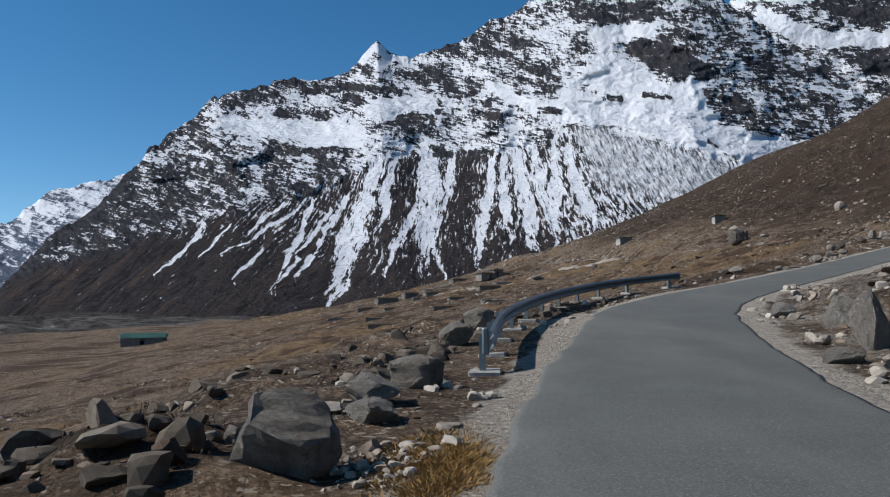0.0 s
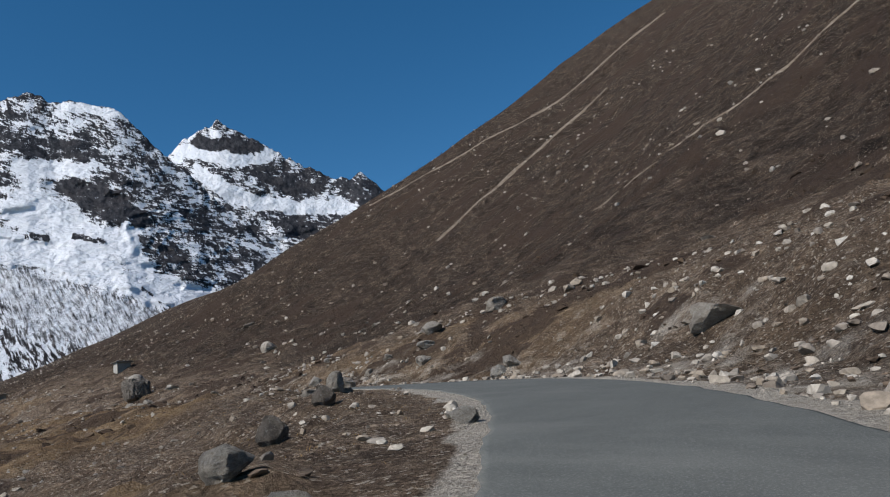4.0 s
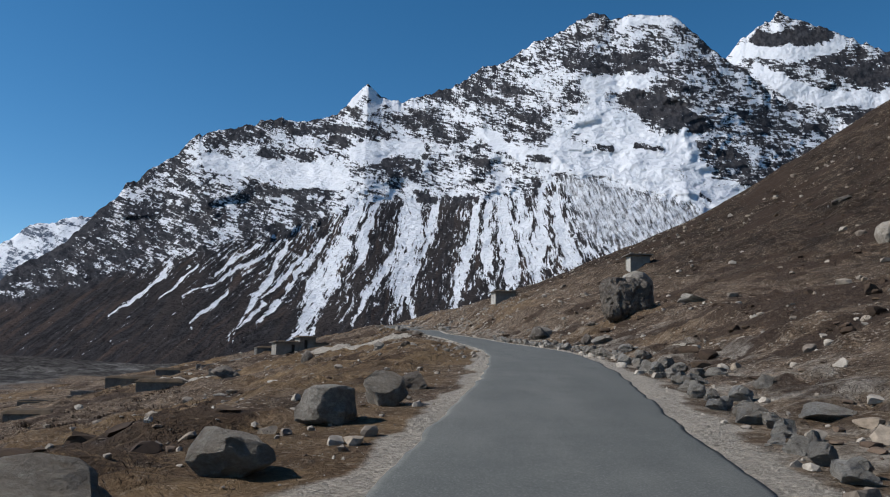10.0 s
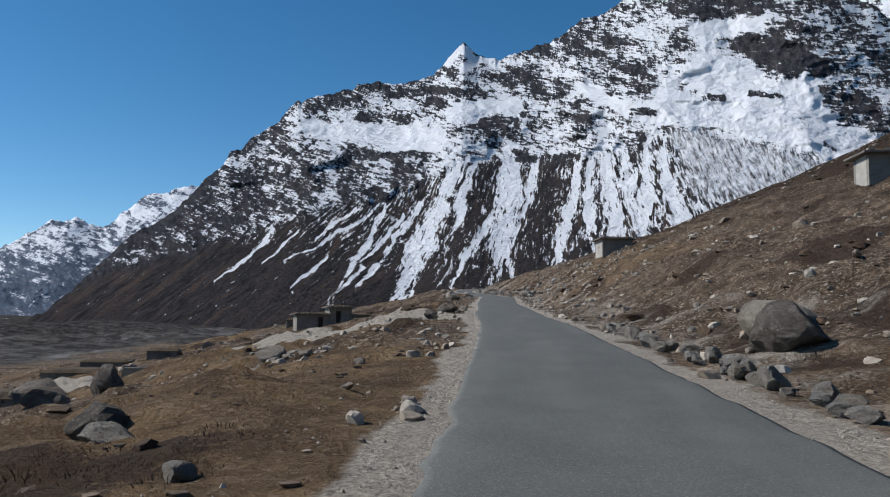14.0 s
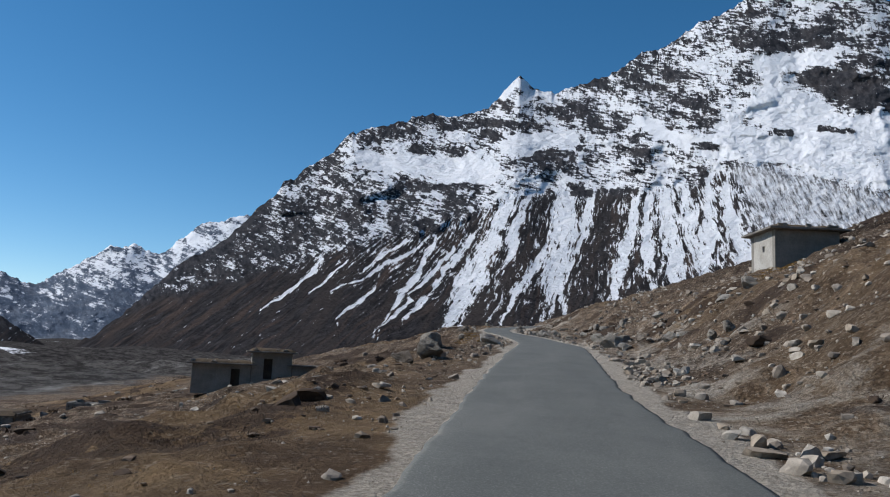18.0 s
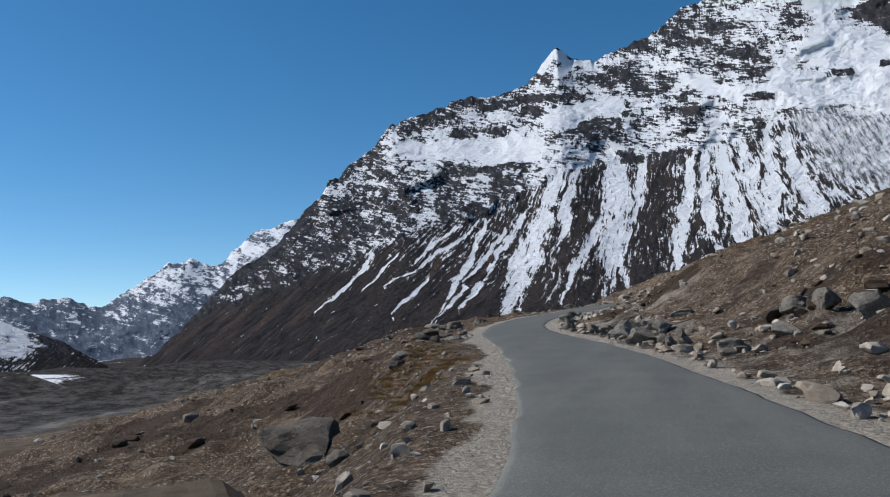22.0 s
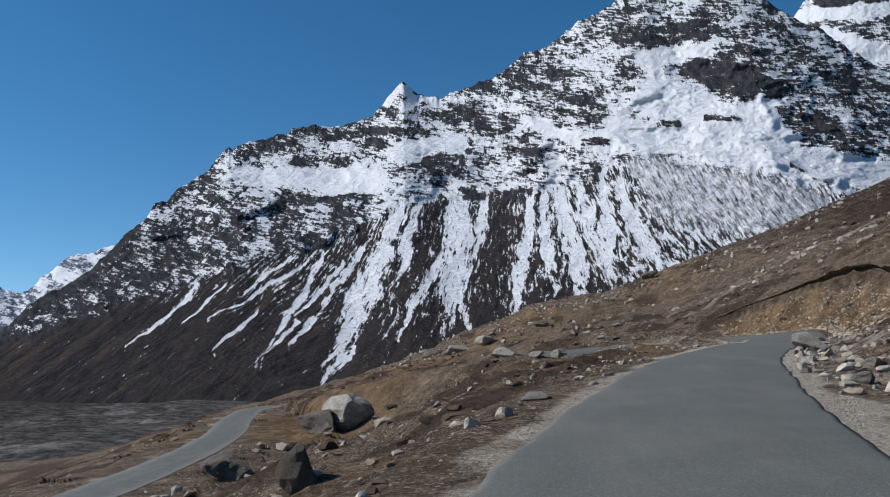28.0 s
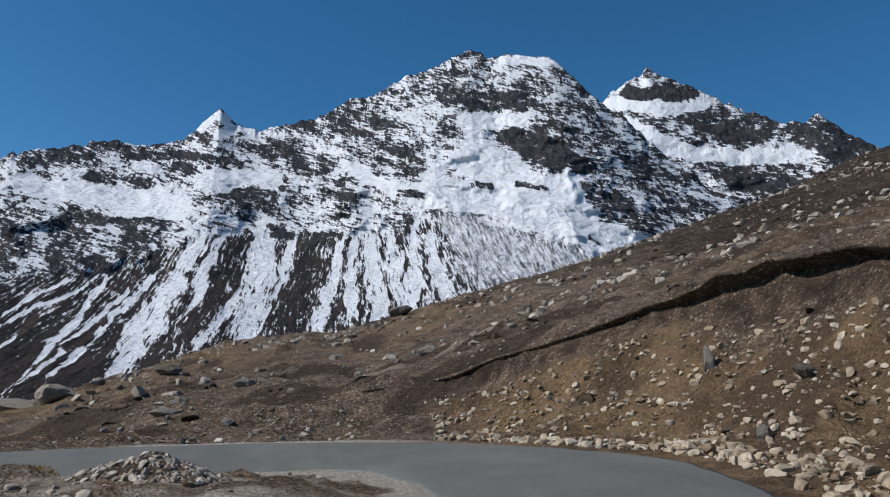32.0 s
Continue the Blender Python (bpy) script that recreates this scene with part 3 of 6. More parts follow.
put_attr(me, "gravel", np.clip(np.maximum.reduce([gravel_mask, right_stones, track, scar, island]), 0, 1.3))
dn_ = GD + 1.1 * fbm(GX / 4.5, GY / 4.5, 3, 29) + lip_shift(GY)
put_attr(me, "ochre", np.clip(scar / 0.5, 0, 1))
# band under the lip: peat soil and painted shade of the overhang
put_attr(me, "peat_shade", step(47, 53, GX) * step(322, 338, GY) * (1 - step(366, 384, GY)) * 0.8 * step(8.5, 8.6, dn_) * (1 - step(8.7, 8.85, dn_)))
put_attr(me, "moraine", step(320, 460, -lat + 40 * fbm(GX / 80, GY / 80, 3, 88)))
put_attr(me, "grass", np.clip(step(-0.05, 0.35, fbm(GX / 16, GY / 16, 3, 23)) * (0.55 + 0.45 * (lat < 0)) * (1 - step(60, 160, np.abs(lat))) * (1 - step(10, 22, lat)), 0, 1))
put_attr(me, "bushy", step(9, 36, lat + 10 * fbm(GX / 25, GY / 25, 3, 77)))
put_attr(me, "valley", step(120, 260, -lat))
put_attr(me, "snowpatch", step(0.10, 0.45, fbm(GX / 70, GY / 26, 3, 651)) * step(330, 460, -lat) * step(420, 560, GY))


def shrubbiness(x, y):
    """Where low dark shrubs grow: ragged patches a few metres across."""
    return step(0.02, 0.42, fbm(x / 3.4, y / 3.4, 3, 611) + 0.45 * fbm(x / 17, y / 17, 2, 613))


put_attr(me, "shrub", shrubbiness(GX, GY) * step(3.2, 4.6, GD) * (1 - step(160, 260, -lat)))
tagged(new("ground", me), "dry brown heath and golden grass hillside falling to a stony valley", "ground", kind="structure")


def sheet_z(x, y):
    """Height of the ground sheet itself, between its points."""
    x, y = np.asarray(x, float), np.asarray(y, float)
    i = np.clip(np.searchsorted(gx, x) - 1, 0, len(gx) - 2)
    j = np.clip(np.searchsorted(gy, y) - 1, 0, len(gy) - 2)
    u, w = (x - gx[i]) / (gx[i + 1] - gx[i]), (y - gy[j]) / (gy[j + 1] - gy[j])
    return (GZ[j, i] * (1 - u) + GZ[j, i + 1] * u) * (1 - w) + (GZ[j + 1, i] * (1 - u) + GZ[j + 1, i + 1] * u) * w


def road_strip(name, line, label, dust=0.0):
    """An asphalt band with ragged edges, a slight crown and a broken side 6 cm thick."""
    fine = np.arange(0, len(line) - 1 + 1e-6, 0.5)
    line = np.stack([np.interp(fine, np.arange(len(line)), line[:, k]) for k in range(3)], 1)
    n = len(line)
    e = np.gradient(line[:, :2], axis=0)
    e /= np.linalg.norm(e, axis=1)[:, None]
    nx_, ny_ = e[:, 1], -e[:, 0]
    s = np.arange(n) * 0.25
    offs = np.array([-1, -1, -0.95, -0.8, -0.55, -0.3, 0, 0.3, 0.55, 0.8, 0.95, 1, 1])
    V = np.zeros((n, len(offs), 3))
    ragl = 0.04 * fbm(s / 7, s * 0, 2, 61) + 0.09 * fbm(s / 0.9, s * 0 + 3, 3, 62)
    ragr = 0.04 * fbm(s / 7, s * 0 + 8, 2, 63) + 0.09 * fbm(s / 0.9, s * 0 + 5, 3, 64)
    half = half_width(line[:, 1]) * (1 - 0.4 * dust)
    tilt = (0.13 if dust == 0 else 0.0) * step(345, 352, line[:, 1])
    for k, o in enumerate(offs):
        w = half * o + (ragl if o < 0 else ragr) * (abs(o) > 0.9)
        V[:, k, 0], V[:, k, 1] = line[:, 0] + nx_ * w, line[:, 1] + ny_ * w
        V[:, k, 2] = line[:, 2] + 0.03 * (1 - o * o) - 0.016 * (abs(o) == 1) - (0.0 if 0 < k < len(offs) - 1 else 0.14) + tilt * w
    me = mesh_from(name, V.reshape(-1, 3), grid_faces(n, len(offs)), M_ASPHALT, True)
    flat = np.ones((n - 1, len(offs) - 1), bool)
    flat[:, [0, -1]] = False
    me.polygons.foreach_set("use_smooth", flat.ravel())
    put_attr(me, "edge", np.tile(np.abs(offs) ** 4 * 0.66 + dust, (n, 1)))
    put_attr(me, "lane", np.tile([0, 0, 0, 0.3, 0.9, 0.5, 0.1, 0.5, 0.9, 0.3, 0, 0, 0], (n, 1)))
    return tagged(new(name, me), label, "road", kind="structure")


road_strip("road", UPPER_LINE, "narrow grey worn asphalt road with ragged dusty edges")
road_strip("lower_road", LOWER_LINE, "lower bend of the narrow dusty asphalt road", 0.6)


# ---------------------------------------------------------------- mountains
def knots(az, table):
    return np.interp(az, [k[0] for k in table], [k[1] for k in table])


def mountain(name, eye, az0, az1, n_az, n_el, skyline, floor_el, r_foot, r_top, snow_of, mat, label, jag=1.0, relief=1.0, seed=0, detail=1.0):
    """A mountain face standing round the valley: foot, face, crest and the slope behind the crest."""
    az = np.linspace(az0, az1, n_az)
    top = knots(az, skyline)
    ker = np.exp(-0.5 * (np.arange(-3, 3.001, az[1] - az[0]) / 1.3) ** 2)
    pad_n = len(ker) // 2
    soft_top = np.convolve(np.pad(top, pad_n, mode="edge"), ker / ker.sum(), "valid")[:n_az]
    crags = jag * (0.34 * ridged(az / 1.7 + 0.7 * fbm(az / 3, az * 0, 2, 70), az * 0 + 2, 5, 71 + seed, 0.62) + 0.16 * fbm(az / 0.45, az * 0, 3, 75 + seed) - 0.10) * (1 - 0.9 * np.exp(-((az + 5.8) / 1.7) ** 2)) * (1 - 0.85 * np.exp(-((az - 15.4) / 1.8) ** 2))
    v = np.linspace(0, 1, n_el)[:, None]
    A = np.broadcast_to(az[None, :], (n_el, n_az))
    low = knots(az, floor_el) if isinstance(floor_el, list) else np.full(n_az, floor_el)
    E = low[None, :] + (soft_top - low)[None, :] * v + (top - soft_top)[None, :] * v ** 5 + crags[None, :] * v ** 24
    S, TAL, MOR = snow_of(A, E, top[None, :])
    FALL = A - knots(A, LEAN) * (E - 8) + 0.30 * fbm(A / 1.6, E / 1.8, 3, 45)
    tone = step(-0.1, 0.5, fbm((A - 0.5 * np.sign(3 - A) * E) / 0.9, E / 5, 4, 151 + seed, 0.6))
    R = knots(az, r_foot)[None, :] + (knots(az, r_top) - knots(az, r_foot))[None, :] * (0.62 * v + 0.38 * v * v)
    deg = detail
    # buttresses and gullies, broken rock above, ledges; the face is seen foreshortened, so heights are pressed about three times
    gully = ridged(A / 7.0 * deg + 0.5 * fbm(A / 5, E / 2, 3, 5 + seed), E / 6.0 * deg, 3, 81 + seed, 0.45)
    broken = ridged(A / 1.9 * deg + 0.6 * fbm(A / 2, E, 2, 6 + seed), E / 1.3 * deg + A * 0.25, 5, 85 + seed, 0.55)
    ledge = ridged(A / 4 * deg + 0.4 * fbm(A, E, 2, 90), E / 0.9 * deg + A * 0.12, 4, 91 + seed, 0.55)
    S_ = np.clip(S, 0, 1)
    rock = (1 - S_) * (1 - 0.8 * TAL)
    d = relief * (60 * gully * (0.2 + 0.8 * step(0.2, 0.7, v)) * (1 - 0.7 * TAL) + 24 * broken * (0.22 + 0.78 * rock) * (1 - 0.85 * TAL)
                  + 13 * ledge * step(0.35, 0.6, v) * (1 - TAL) + 4 * (1 - S_) * TAL + 2.5 * fbm(A / 0.6 * deg, E / 0.5 * deg, 3, 96 + seed))
    R = R - d * (1 - 0.94 * v ** 10)
    a, e = np.radians(A), np.radians(E)
    P = np.stack([eye[0] + R * np.sin(a), eye[1] + R * np.cos(a), eye[2] + R * np.tan(e)], -1)
    # behind the crest
    back = []
    for k in range(1, 9):
        rb = R[-1] + 110 * k
        z = eye[2] + R[-1] * np.tan(e[-1]) - (95 * k + 10 * k * k) * (1 + 0.25 * fbm(az / 2, az * 0 + k, 2, 99))
        back.append(np.stack([eye[0] + rb * np.sin(a[-1]), eye[1] + rb * np.cos(a[-1]), np.maximum(z, -60)], -1))
    P = np.concatenate([P, np.array(back)])
    me = mesh_from(name, P.reshape(-1, 3), grid_faces(*P.shape[:2]), mat, True)
    pad = np.ones((8, n_az))
    put_attr(me, "snow", np.concatenate([S, 0.7 * pad]))
    put_attr(me, "talus", np.concatenate([TAL, 0 * pad]))
    put_attr(me, "apron", np.concatenate([MOR, 0 * pad]))
    beyond = np.stack([az[None, :] * pad, E[-1][None, :] + np.arange(1, 9)[:, None] * pad, az[None, :] * pad], -1)
    face = me.attributes.new("face", "FLOAT_VECTOR", "POINT")
    face.data.foreach_set("vector", np.concatenate([np.stack([A, E, FALL], -1), beyond]).astype(np.float32).ravel())
    put_attr(me, "tone", np.concatenate([tone, 0 * pad]))
    return tagged(new(name, me), label, "mountain", kind="structure")


def blob(A, E, a, e, wa, we, turn=0.0):
    c, s = math.cos(radians(turn)), math.sin(radians(turn))
    da, de = A - a, E - e
    return np.exp(-(((da * c + de * s) / wa) ** 2 + ((de * c - da * s) / we) ** 2) ** 2)


def stroke(A, E, points):
    """A soft mask along a line of (bearing, height, half width), 1 on the line, 0.5 at its width."""
    best = np.zeros_like(A)
    for (a0, e0, w0), (a1, e1, w1) in zip(points, points[1:]):
        da, de = a1 - a0, e1 - e0
        k = np.clip(((A - a0) * da + (E - e0) * de) / (da * da + de * de + 1e-9), 0, 1)
        q = np.hypot(A - a0 - k * da, E - e0 - k * de) / (w0 + (w1 - w0) * k)
        best = np.maximum(best, np.exp(-0.69 * q ** 4))
    return best


# how far the fall line swings aside for each degree of height
LEAN = [(-36, 1.1), (-20, 0.95), (-14, 0.85), (-11, 0.58), (-8, 0.43), (-4, 0.27), (0, 0.18), (3, 0.08), (5, -0.14), (9, -0.30), (20, -0.5)]

# snow tongues down the scree: top bearing and height, bottom bearing and height, half width (degrees)
TONGUES = [
    (-6.0, 12.0, -9.9, 2.4, 0.95), (-4.8, 11.8, -6.0, 7.3, 0.40), (-1.9, 12.0, -2.9, 5.0, 1.05), (-2.6, 6.3, -1.7, 3.2, 0.32),
    (-3.1, 8.8, -6.0, 3.8, 0.42), (-6.4, 5.6, -7.0, 3.6, 0.48), (-0.1, 11.8, -1.2, 8.0, 0.42), (2.7, 11.2, 1.3, 4.8, 0.48),
    (4.4, 12.6, 5.3, 5.8, 0.72), (3.5, 11.6, 3.4, 5.0, 0.36), (5.6, 12.6, 7.0, 6.0, 0.62), (7.4, 13.0, 7.2, 6.5, 0.42),
    (8.3, 12.0, 9.8, 6.4, 0.55), (-11.2, 8.2, -13.9, 3.2, 0.27), (-8.8, 8.6, -10.5, 6.0, 0.34), (-12.2, 7.9, -16.9, 5.0, 0.25),
    (-13.4, 8.1, -16.2, 6.0, 0.22), (-19.0, 6.6, -20.4, 5.1, 0.26), (-20.2, 5.3, -22.2, 3.3, 0.16), (-17.4, 6.4, -19.4, 4.4, 0.14), (-15.2, 4.6, -17.2, 2.8, 0.2), (-12.6, 4.0, -14.4, 2.2, 0.24), (-11.0, 5.2, -12.6, 3.0, 0.24), (-9.3, 2.4, -9.8, 1.3, 0.38), (-10.0, 7.6, -12.2, 5.0, 0.26),
]
# walls of rock with little snow: line of (bearing, height, half width), and how much snow they hold
WALLS = [
    ([(1.2, 20.0, 0.7), (4.5, 19.0, 1.6), (7.4, 16.9, 0.8)], 0.34),
    ([(-3.0, 17.6, 0.45), (-1.1, 17.3, 1.0), (1.0, 16.6, 0.7)], 0.28),
    ([(-4.3, 14.6, 0.45), (-3.2, 14.3, 1.0), (-1.9, 14.1, 0.5)], 0.16),
    ([(9.5, 21.8, 0.6), (12.6, 21.3, 0.95), (15.8, 21.6, 0.7)], 0.24),
    ([(13.6, 18.9, 0.6), (15.4, 18.2, 1.3), (17.6, 17.3, 1.0), (18.8, 16.6, 0.5)], 0.02),
    ([(16.7, 20.6, 0.8), (19.5, 19.2, 1.3), (22.5, 16.5, 1.3), (25.1, 13.6, 1.5), (29, 11.0, 1.5)], 0.36),
    ([(18.9, 15.2, 0.5), (20.4, 14.1, 1.1), (22.4, 12.5, 0.9)], 0.24),
    ([(-11.0, 16.4, 0.25), (-7.0, 16.7, 0.28), (-4.0, 16.6, 0.22)], 0.10),
    ([(-13.4, 14.5, 0.34), (-11.8, 14.7, 0.34)], 0.12),
    ([(-10.3, 14.7, 0.30), (-9.6, 14.6, 0.30)], 0.10),
    ([(-8.2, 15.9, 0.28), (-6.8, 15.7, 0.28)], 0.12),
    ([(-17.4, 15.4, 0.4), (-15.5, 15.6, 0.55), (-13.0, 16.2, 0.4)], 0.26),
    ([(1.6, 14.9, 0.34), (3.6, 14.3, 0.34)], 0.22),
    ([(-1.6, 12.1, 0.40), (1.4, 11.7, 0.45)], 0.26),
    ([(-14.0, 12.1, 0.30), (-11.0, 12.0, 0.26), (-8.8, 12.1, 0.2)], 0.16),
    ([(7.0, 13.2, 0.35), (7.2, 11.0, 0.35)], 0.20),
]
# open snow: the glacier basin, its falls and the fields beside it
FIELDS = [
    [(10.7, 20.2, 0.45), (13.0, 20.0, 0.6), (15.1, 20.1, 0.35)],
    [(11.6, 19.6, 0.6), (11.7, 18.6, 0.5), (11.0, 17.2, 1.0), (13.5, 16.2, 1.4), (16.0, 14.6, 1.5)],
    [(9.0, 16.2, 0.8), (8.0, 14.8, 0.6), (11.0, 14.6, 0.9), (14.0, 14.2, 1.0)],
    [(17.6, 16.2, 0.35), (17.9, 14.8, 0.7), (18.5, 13.3, 0.9)],
    [(15.0, 13.2, 0.7), (18.0, 12.4, 0.9), (21.1, 11.5, 0.9), (25.0, 10.0, 0.9)],
    [(2.6, 16.8, 0.35), (5.0, 15.6, 0.42), (7.2, 14.7, 0.45)],
    [(13.4, 24.2, 0.25), (17.0, 24.0, 0.3)],
    [(-17.0, 13.7, 0.5), (-12.0, 13.5, 0.75), (-8.0, 13.2, 0.8)],
    [(-6.0, 15.2, 0.6), (-2.0, 15.7, 0.5)],
    [(-4.8, 18.9, 0.2), (-3.4, 18.6, 0.3)],
    [(-6.9, 18.6, 0.32), (-5.8, 19.7, 0.25), (-5.2, 18.7, 0.25)],
]


def massif_snow(A, E, top):
    Aw = A + 0.42 * fbm(A / 1.3, E / 1.0, 4, 31, 0.6)
    Ew = E + 0.32 * fbm(A / 1.1 + 9, E / 0.8, 4, 32, 0.6)
    line = knots(A, [(-36, 1.5), (-30, 2.8), (-24, 5.0), (-18, 7.2), (-12, 8.8), (-9, 10.2), (-6, 11.6), (0, 11.6), (6, 12.3), (9, 13.2), (16, 12), (20, 10.5), (30, 8)])
    wig = 0.5 * fbm(A / 0.8, E / 1.5, 3, 36)
    talus = 1 - step(-0.6, 0.6, E - line + wig)
    mott = fbm(A / 0.62 + 0.5 * fbm(A / 1.5, E / 1.5, 2, 34), E / 0.52, 4, 35, 0.65)
    bands = ridged(A / 2.6 + E * 0.30, E / 0.95 - A * 0.10, 5, 33, 0.68)
    snow = 0.635 + 0.22 * mott - 0.30 * np.clip(bands, 0, 1)
    # the left shoulder and the belt under it are mostly bare, with patches
    belt = stroke(Aw, Ew, [(-33, 1.0, 3.0), (-27, 5.4, 2.8), (-22, 8.4, 2.6), (-17, 9.8, 2.2), (-13, 10.2, 1.9), (-10, 10.3, 1.4), (-7.8, 10.4, 0.9)])
    snow = snow * (1 - belt) + belt * (knots(A, [(-34, 0.12), (-26, 0.22), (-20, 0.32), (-12, 0.36)]) + 0.20 * mott)
    ridge = 1 - step(0.3, 1.1, top - E)
    snow = snow - 0.20 * ridge
    # summit pyramid: streaked rock
    pyramid = np.clip(blob(A, E, 12.5, 22.6, 8, 1.9, 4), 0, 1)
    snow = snow * (1 - pyramid) + pyramid * (0.47 + 0.14 * mott)
    for points, holds in WALLS:
        k = stroke(Aw, Ew, points)
        snow = snow * (1 - k) + k * (holds + 0.14 * mott)
    open_snow = np.zeros_like(A)
    for points in FIELDS:
        open_snow = np.maximum(open_snow, stroke(Aw, Ew, points))
    snow = snow * (1 - open_snow) + open_snow * 1.12
    for points in ([(11.4, 15.7, 0.22), (12.5, 15.6, 0.2)], [(14.2, 15.6, 0.2), (16.2, 15.2, 0.22)], [(18.6, 12.1, 0.2), (19.3, 11.6, 0.2)], [(6.4, 14.9, 0.3), (8.0, 14.9, 0.2)]):
        k = stroke(Aw, Ew, points)
        snow = snow * (1 - k) + 0.25 * k
    # moraine apron: greyish, finely streaked
    mor = stroke(Aw, Ew, [(9.6, 12.9, 0.6), (12.0, 11.0, 2.0), (15.5, 10.0, 1.8), (19.0, 9.5, 1.2)]) * (1 - open_snow)
    # scree with streaks of snow, thinning downwards
    zone = knots(A, [(-36, -0.1), (-26, 0.0), (-20, 0.12), (-13, 0.24), (-8, 0.26), (0, 0.22), (3, 0.30), (8, 0.42), (20, 0.50)])
    zone = zone - 0.45 * (1 - step(0.5, 5.0, E - knots(A, [(-36, 2.5), (-20, 2.6), (-14, 1.8), (-6, 0.8), (0, 1.2), (6, 2.6), (10, 0)])))
    low = zone + 0.10 * mott
    F = 0.55 * fbm(A / 1.6, E / 1.8, 3, 45)
    for n, (a1, e1, a2, e2, w) in enumerate(TONGUES):
        k = (e1 - E) / (e1 - e2)
        broken = (0.75 if w < 0.4 else 0.35) * np.clip(fbm(k * 3.1 + 13.7 * n, A / 0.5, 3, 57), -0.1, 1)
        c = a1 + (a2 - a1) * np.clip(k, 0, 1.2) ** 1.08
        wid = w * (0.66 + 0.66 * np.clip(k, 0, 1)) * (1 - 0.55 * step(0.62, 1.0, k))
        q = np.abs(A - c + 0.8 * F) / wid
        low = np.maximum(low, 0.94 - broken - 0.44 * q ** 2 - 1.6 * np.clip(k - 0.92, 0, 1) - 6.0 * np.clip(-k - 0.03, 0, 1))
    # bare brown lanes between the broad tongues
    for points in ([(-3.6, 11.6, 0.35), (-5.0, 7.5, 0.45), (-7.6, 3.0, 0.5)], [(0.8, 11.2, 0.5), (-0.2, 7.0, 0.7), (-0.8, 3.4, 0.5)]):
        k = stroke(A + 0.4 * F, E, points)
        low = low * (1 - 0.75 * k)
    snow = snow * (1 - talus) + low * talus
    snow = snow * (1 - mor) + mor * (0.50 + 0.10 * mott)
    return np.clip(snow, -0.2, 1.15), np.clip(np.maximum(talus, mor), 0, 1), mor


EYE = (40, 80, 8.2)
SKYLINE = [
    (-37, -2.5), (-34.8, -0.5), (-31.8, 1.9), (-28.8, 5.4), (-25.9, 7.6), (-23.7, 10.1), (-22.6, 11.4), (-22.3, 11.9), (-21.5, 12.4), (-21.0, 12.9), (-19.2, 14.1),
    (-18.4, 15.3), (-17.7, 15.8), (-15.5, 16.2), (-12.7, 17.1), (-10.2, 17.3), (-8.1, 17.9), (-6.9, 19.1), (-5.8, 20.1), (-4.7, 19.2), (-3.3, 19.0), (-1.2, 19.5),
    (0.1, 19.7), (2.7, 21.2), (4.4, 21.8), (7.0, 23.1), (8.8, 23.9), (11.4, 24.8), (12.6, 24.4), (14.1, 24.6), (16.8, 24.3), (18.0, 23.6), (19.6, 22.1),
    (21.1, 20.9), (22.6, 19.4), (23.6, 18.3), (26, 16.2), (29, 13.8), (34, 9),
]
mountain("mountain_massif", EYE, -37, 34, 940, 350, SKYLINE, -3.0,
         [(-37, 1500), (-20, 1150), (-5, 1120), (10, 1150), (34, 1250)], [(-37, 1700), (-25, 2500), (-20, 2900), (-12, 2900), (0, 2850), (12, 2750), (25, 2500), (34, 2300)],
         massif_snow, M_MASSIF, "snow-streaked rocky mountain with scree slopes and a small glacier")


def peak_snow(A, E, top):
    mott = fbm(A / 0.8, E / 0.5, 4, 135, 0.6)
    Aw, Ew = A + 0.35 * fbm(A / 1.2, E, 3, 136), E + 0.28 * fbm(A + 5, E / 0.8, 3, 138)
    s = 0.50 + 0.25 * mott
    for points, holds in (([(22.6, 22.1, 0.3), (25.4, 21.9, 0.55), (27.2, 21.5, 0.4)], -0.1), ([(27.0, 20.2, 0.6), (28.8, 19.4, 1.1), (31.5, 18.8, 0.8)], 0.1),
                          ([(27.5, 17.0, 0.5), (29.6, 15.9, 0.9), (33, 15.0, 1.0)], 0.15), ([(33.6, 19.0, 0.6), (36.5, 17.2, 1.5)], 0.1), ([(23.4, 20.3, 0.4), (25.0, 19.6, 0.4)], 0.3)):
        k = stroke(Aw, Ew, points)
        s = s * (1 - k) + k * (holds + 0.15 * mott)
    for points in ([(21.4, 21.6, 0.35), (23.6, 21.2, 0.42), (26.0, 20.7, 0.38), (28.2, 21.0, 0.25)], [(22.6, 20.2, 0.35), (24.6, 18.9, 0.45), (27.0, 17.6, 0.4), (30.0, 17.3, 0.4), (34, 17.0, 0.4)]):
        k = stroke(Aw, Ew, points)
        s = s * (1 - k) + 1.1 * k
    return np.clip(s, -0.2, 1.15), np.zeros_like(A), np.zeros_like(A)


mountain("mountain_peak", EYE, 18, 46, 360, 150,
         [(18, 16), (20.0, 20.6), (21.5, 21.9), (22.4, 22.6), (23.4, 23.1), (24.4, 23.5), (25.9, 22.8), (27.3, 22.0), (29.3, 20.9), (31.4, 19.8), (32.9, 19.2), (34.0, 19.0), (35.0, 19.5), (36.5, 18.2), (38, 17.2), (40, 16), (46, 10)],
         4.0, [(18, 2600), (46, 2600)], [(18, 3500), (46, 3400)], peak_snow, M_MASSIF, "distant snow-capped rock peak behind the ridge", seed=200, detail=0.8)


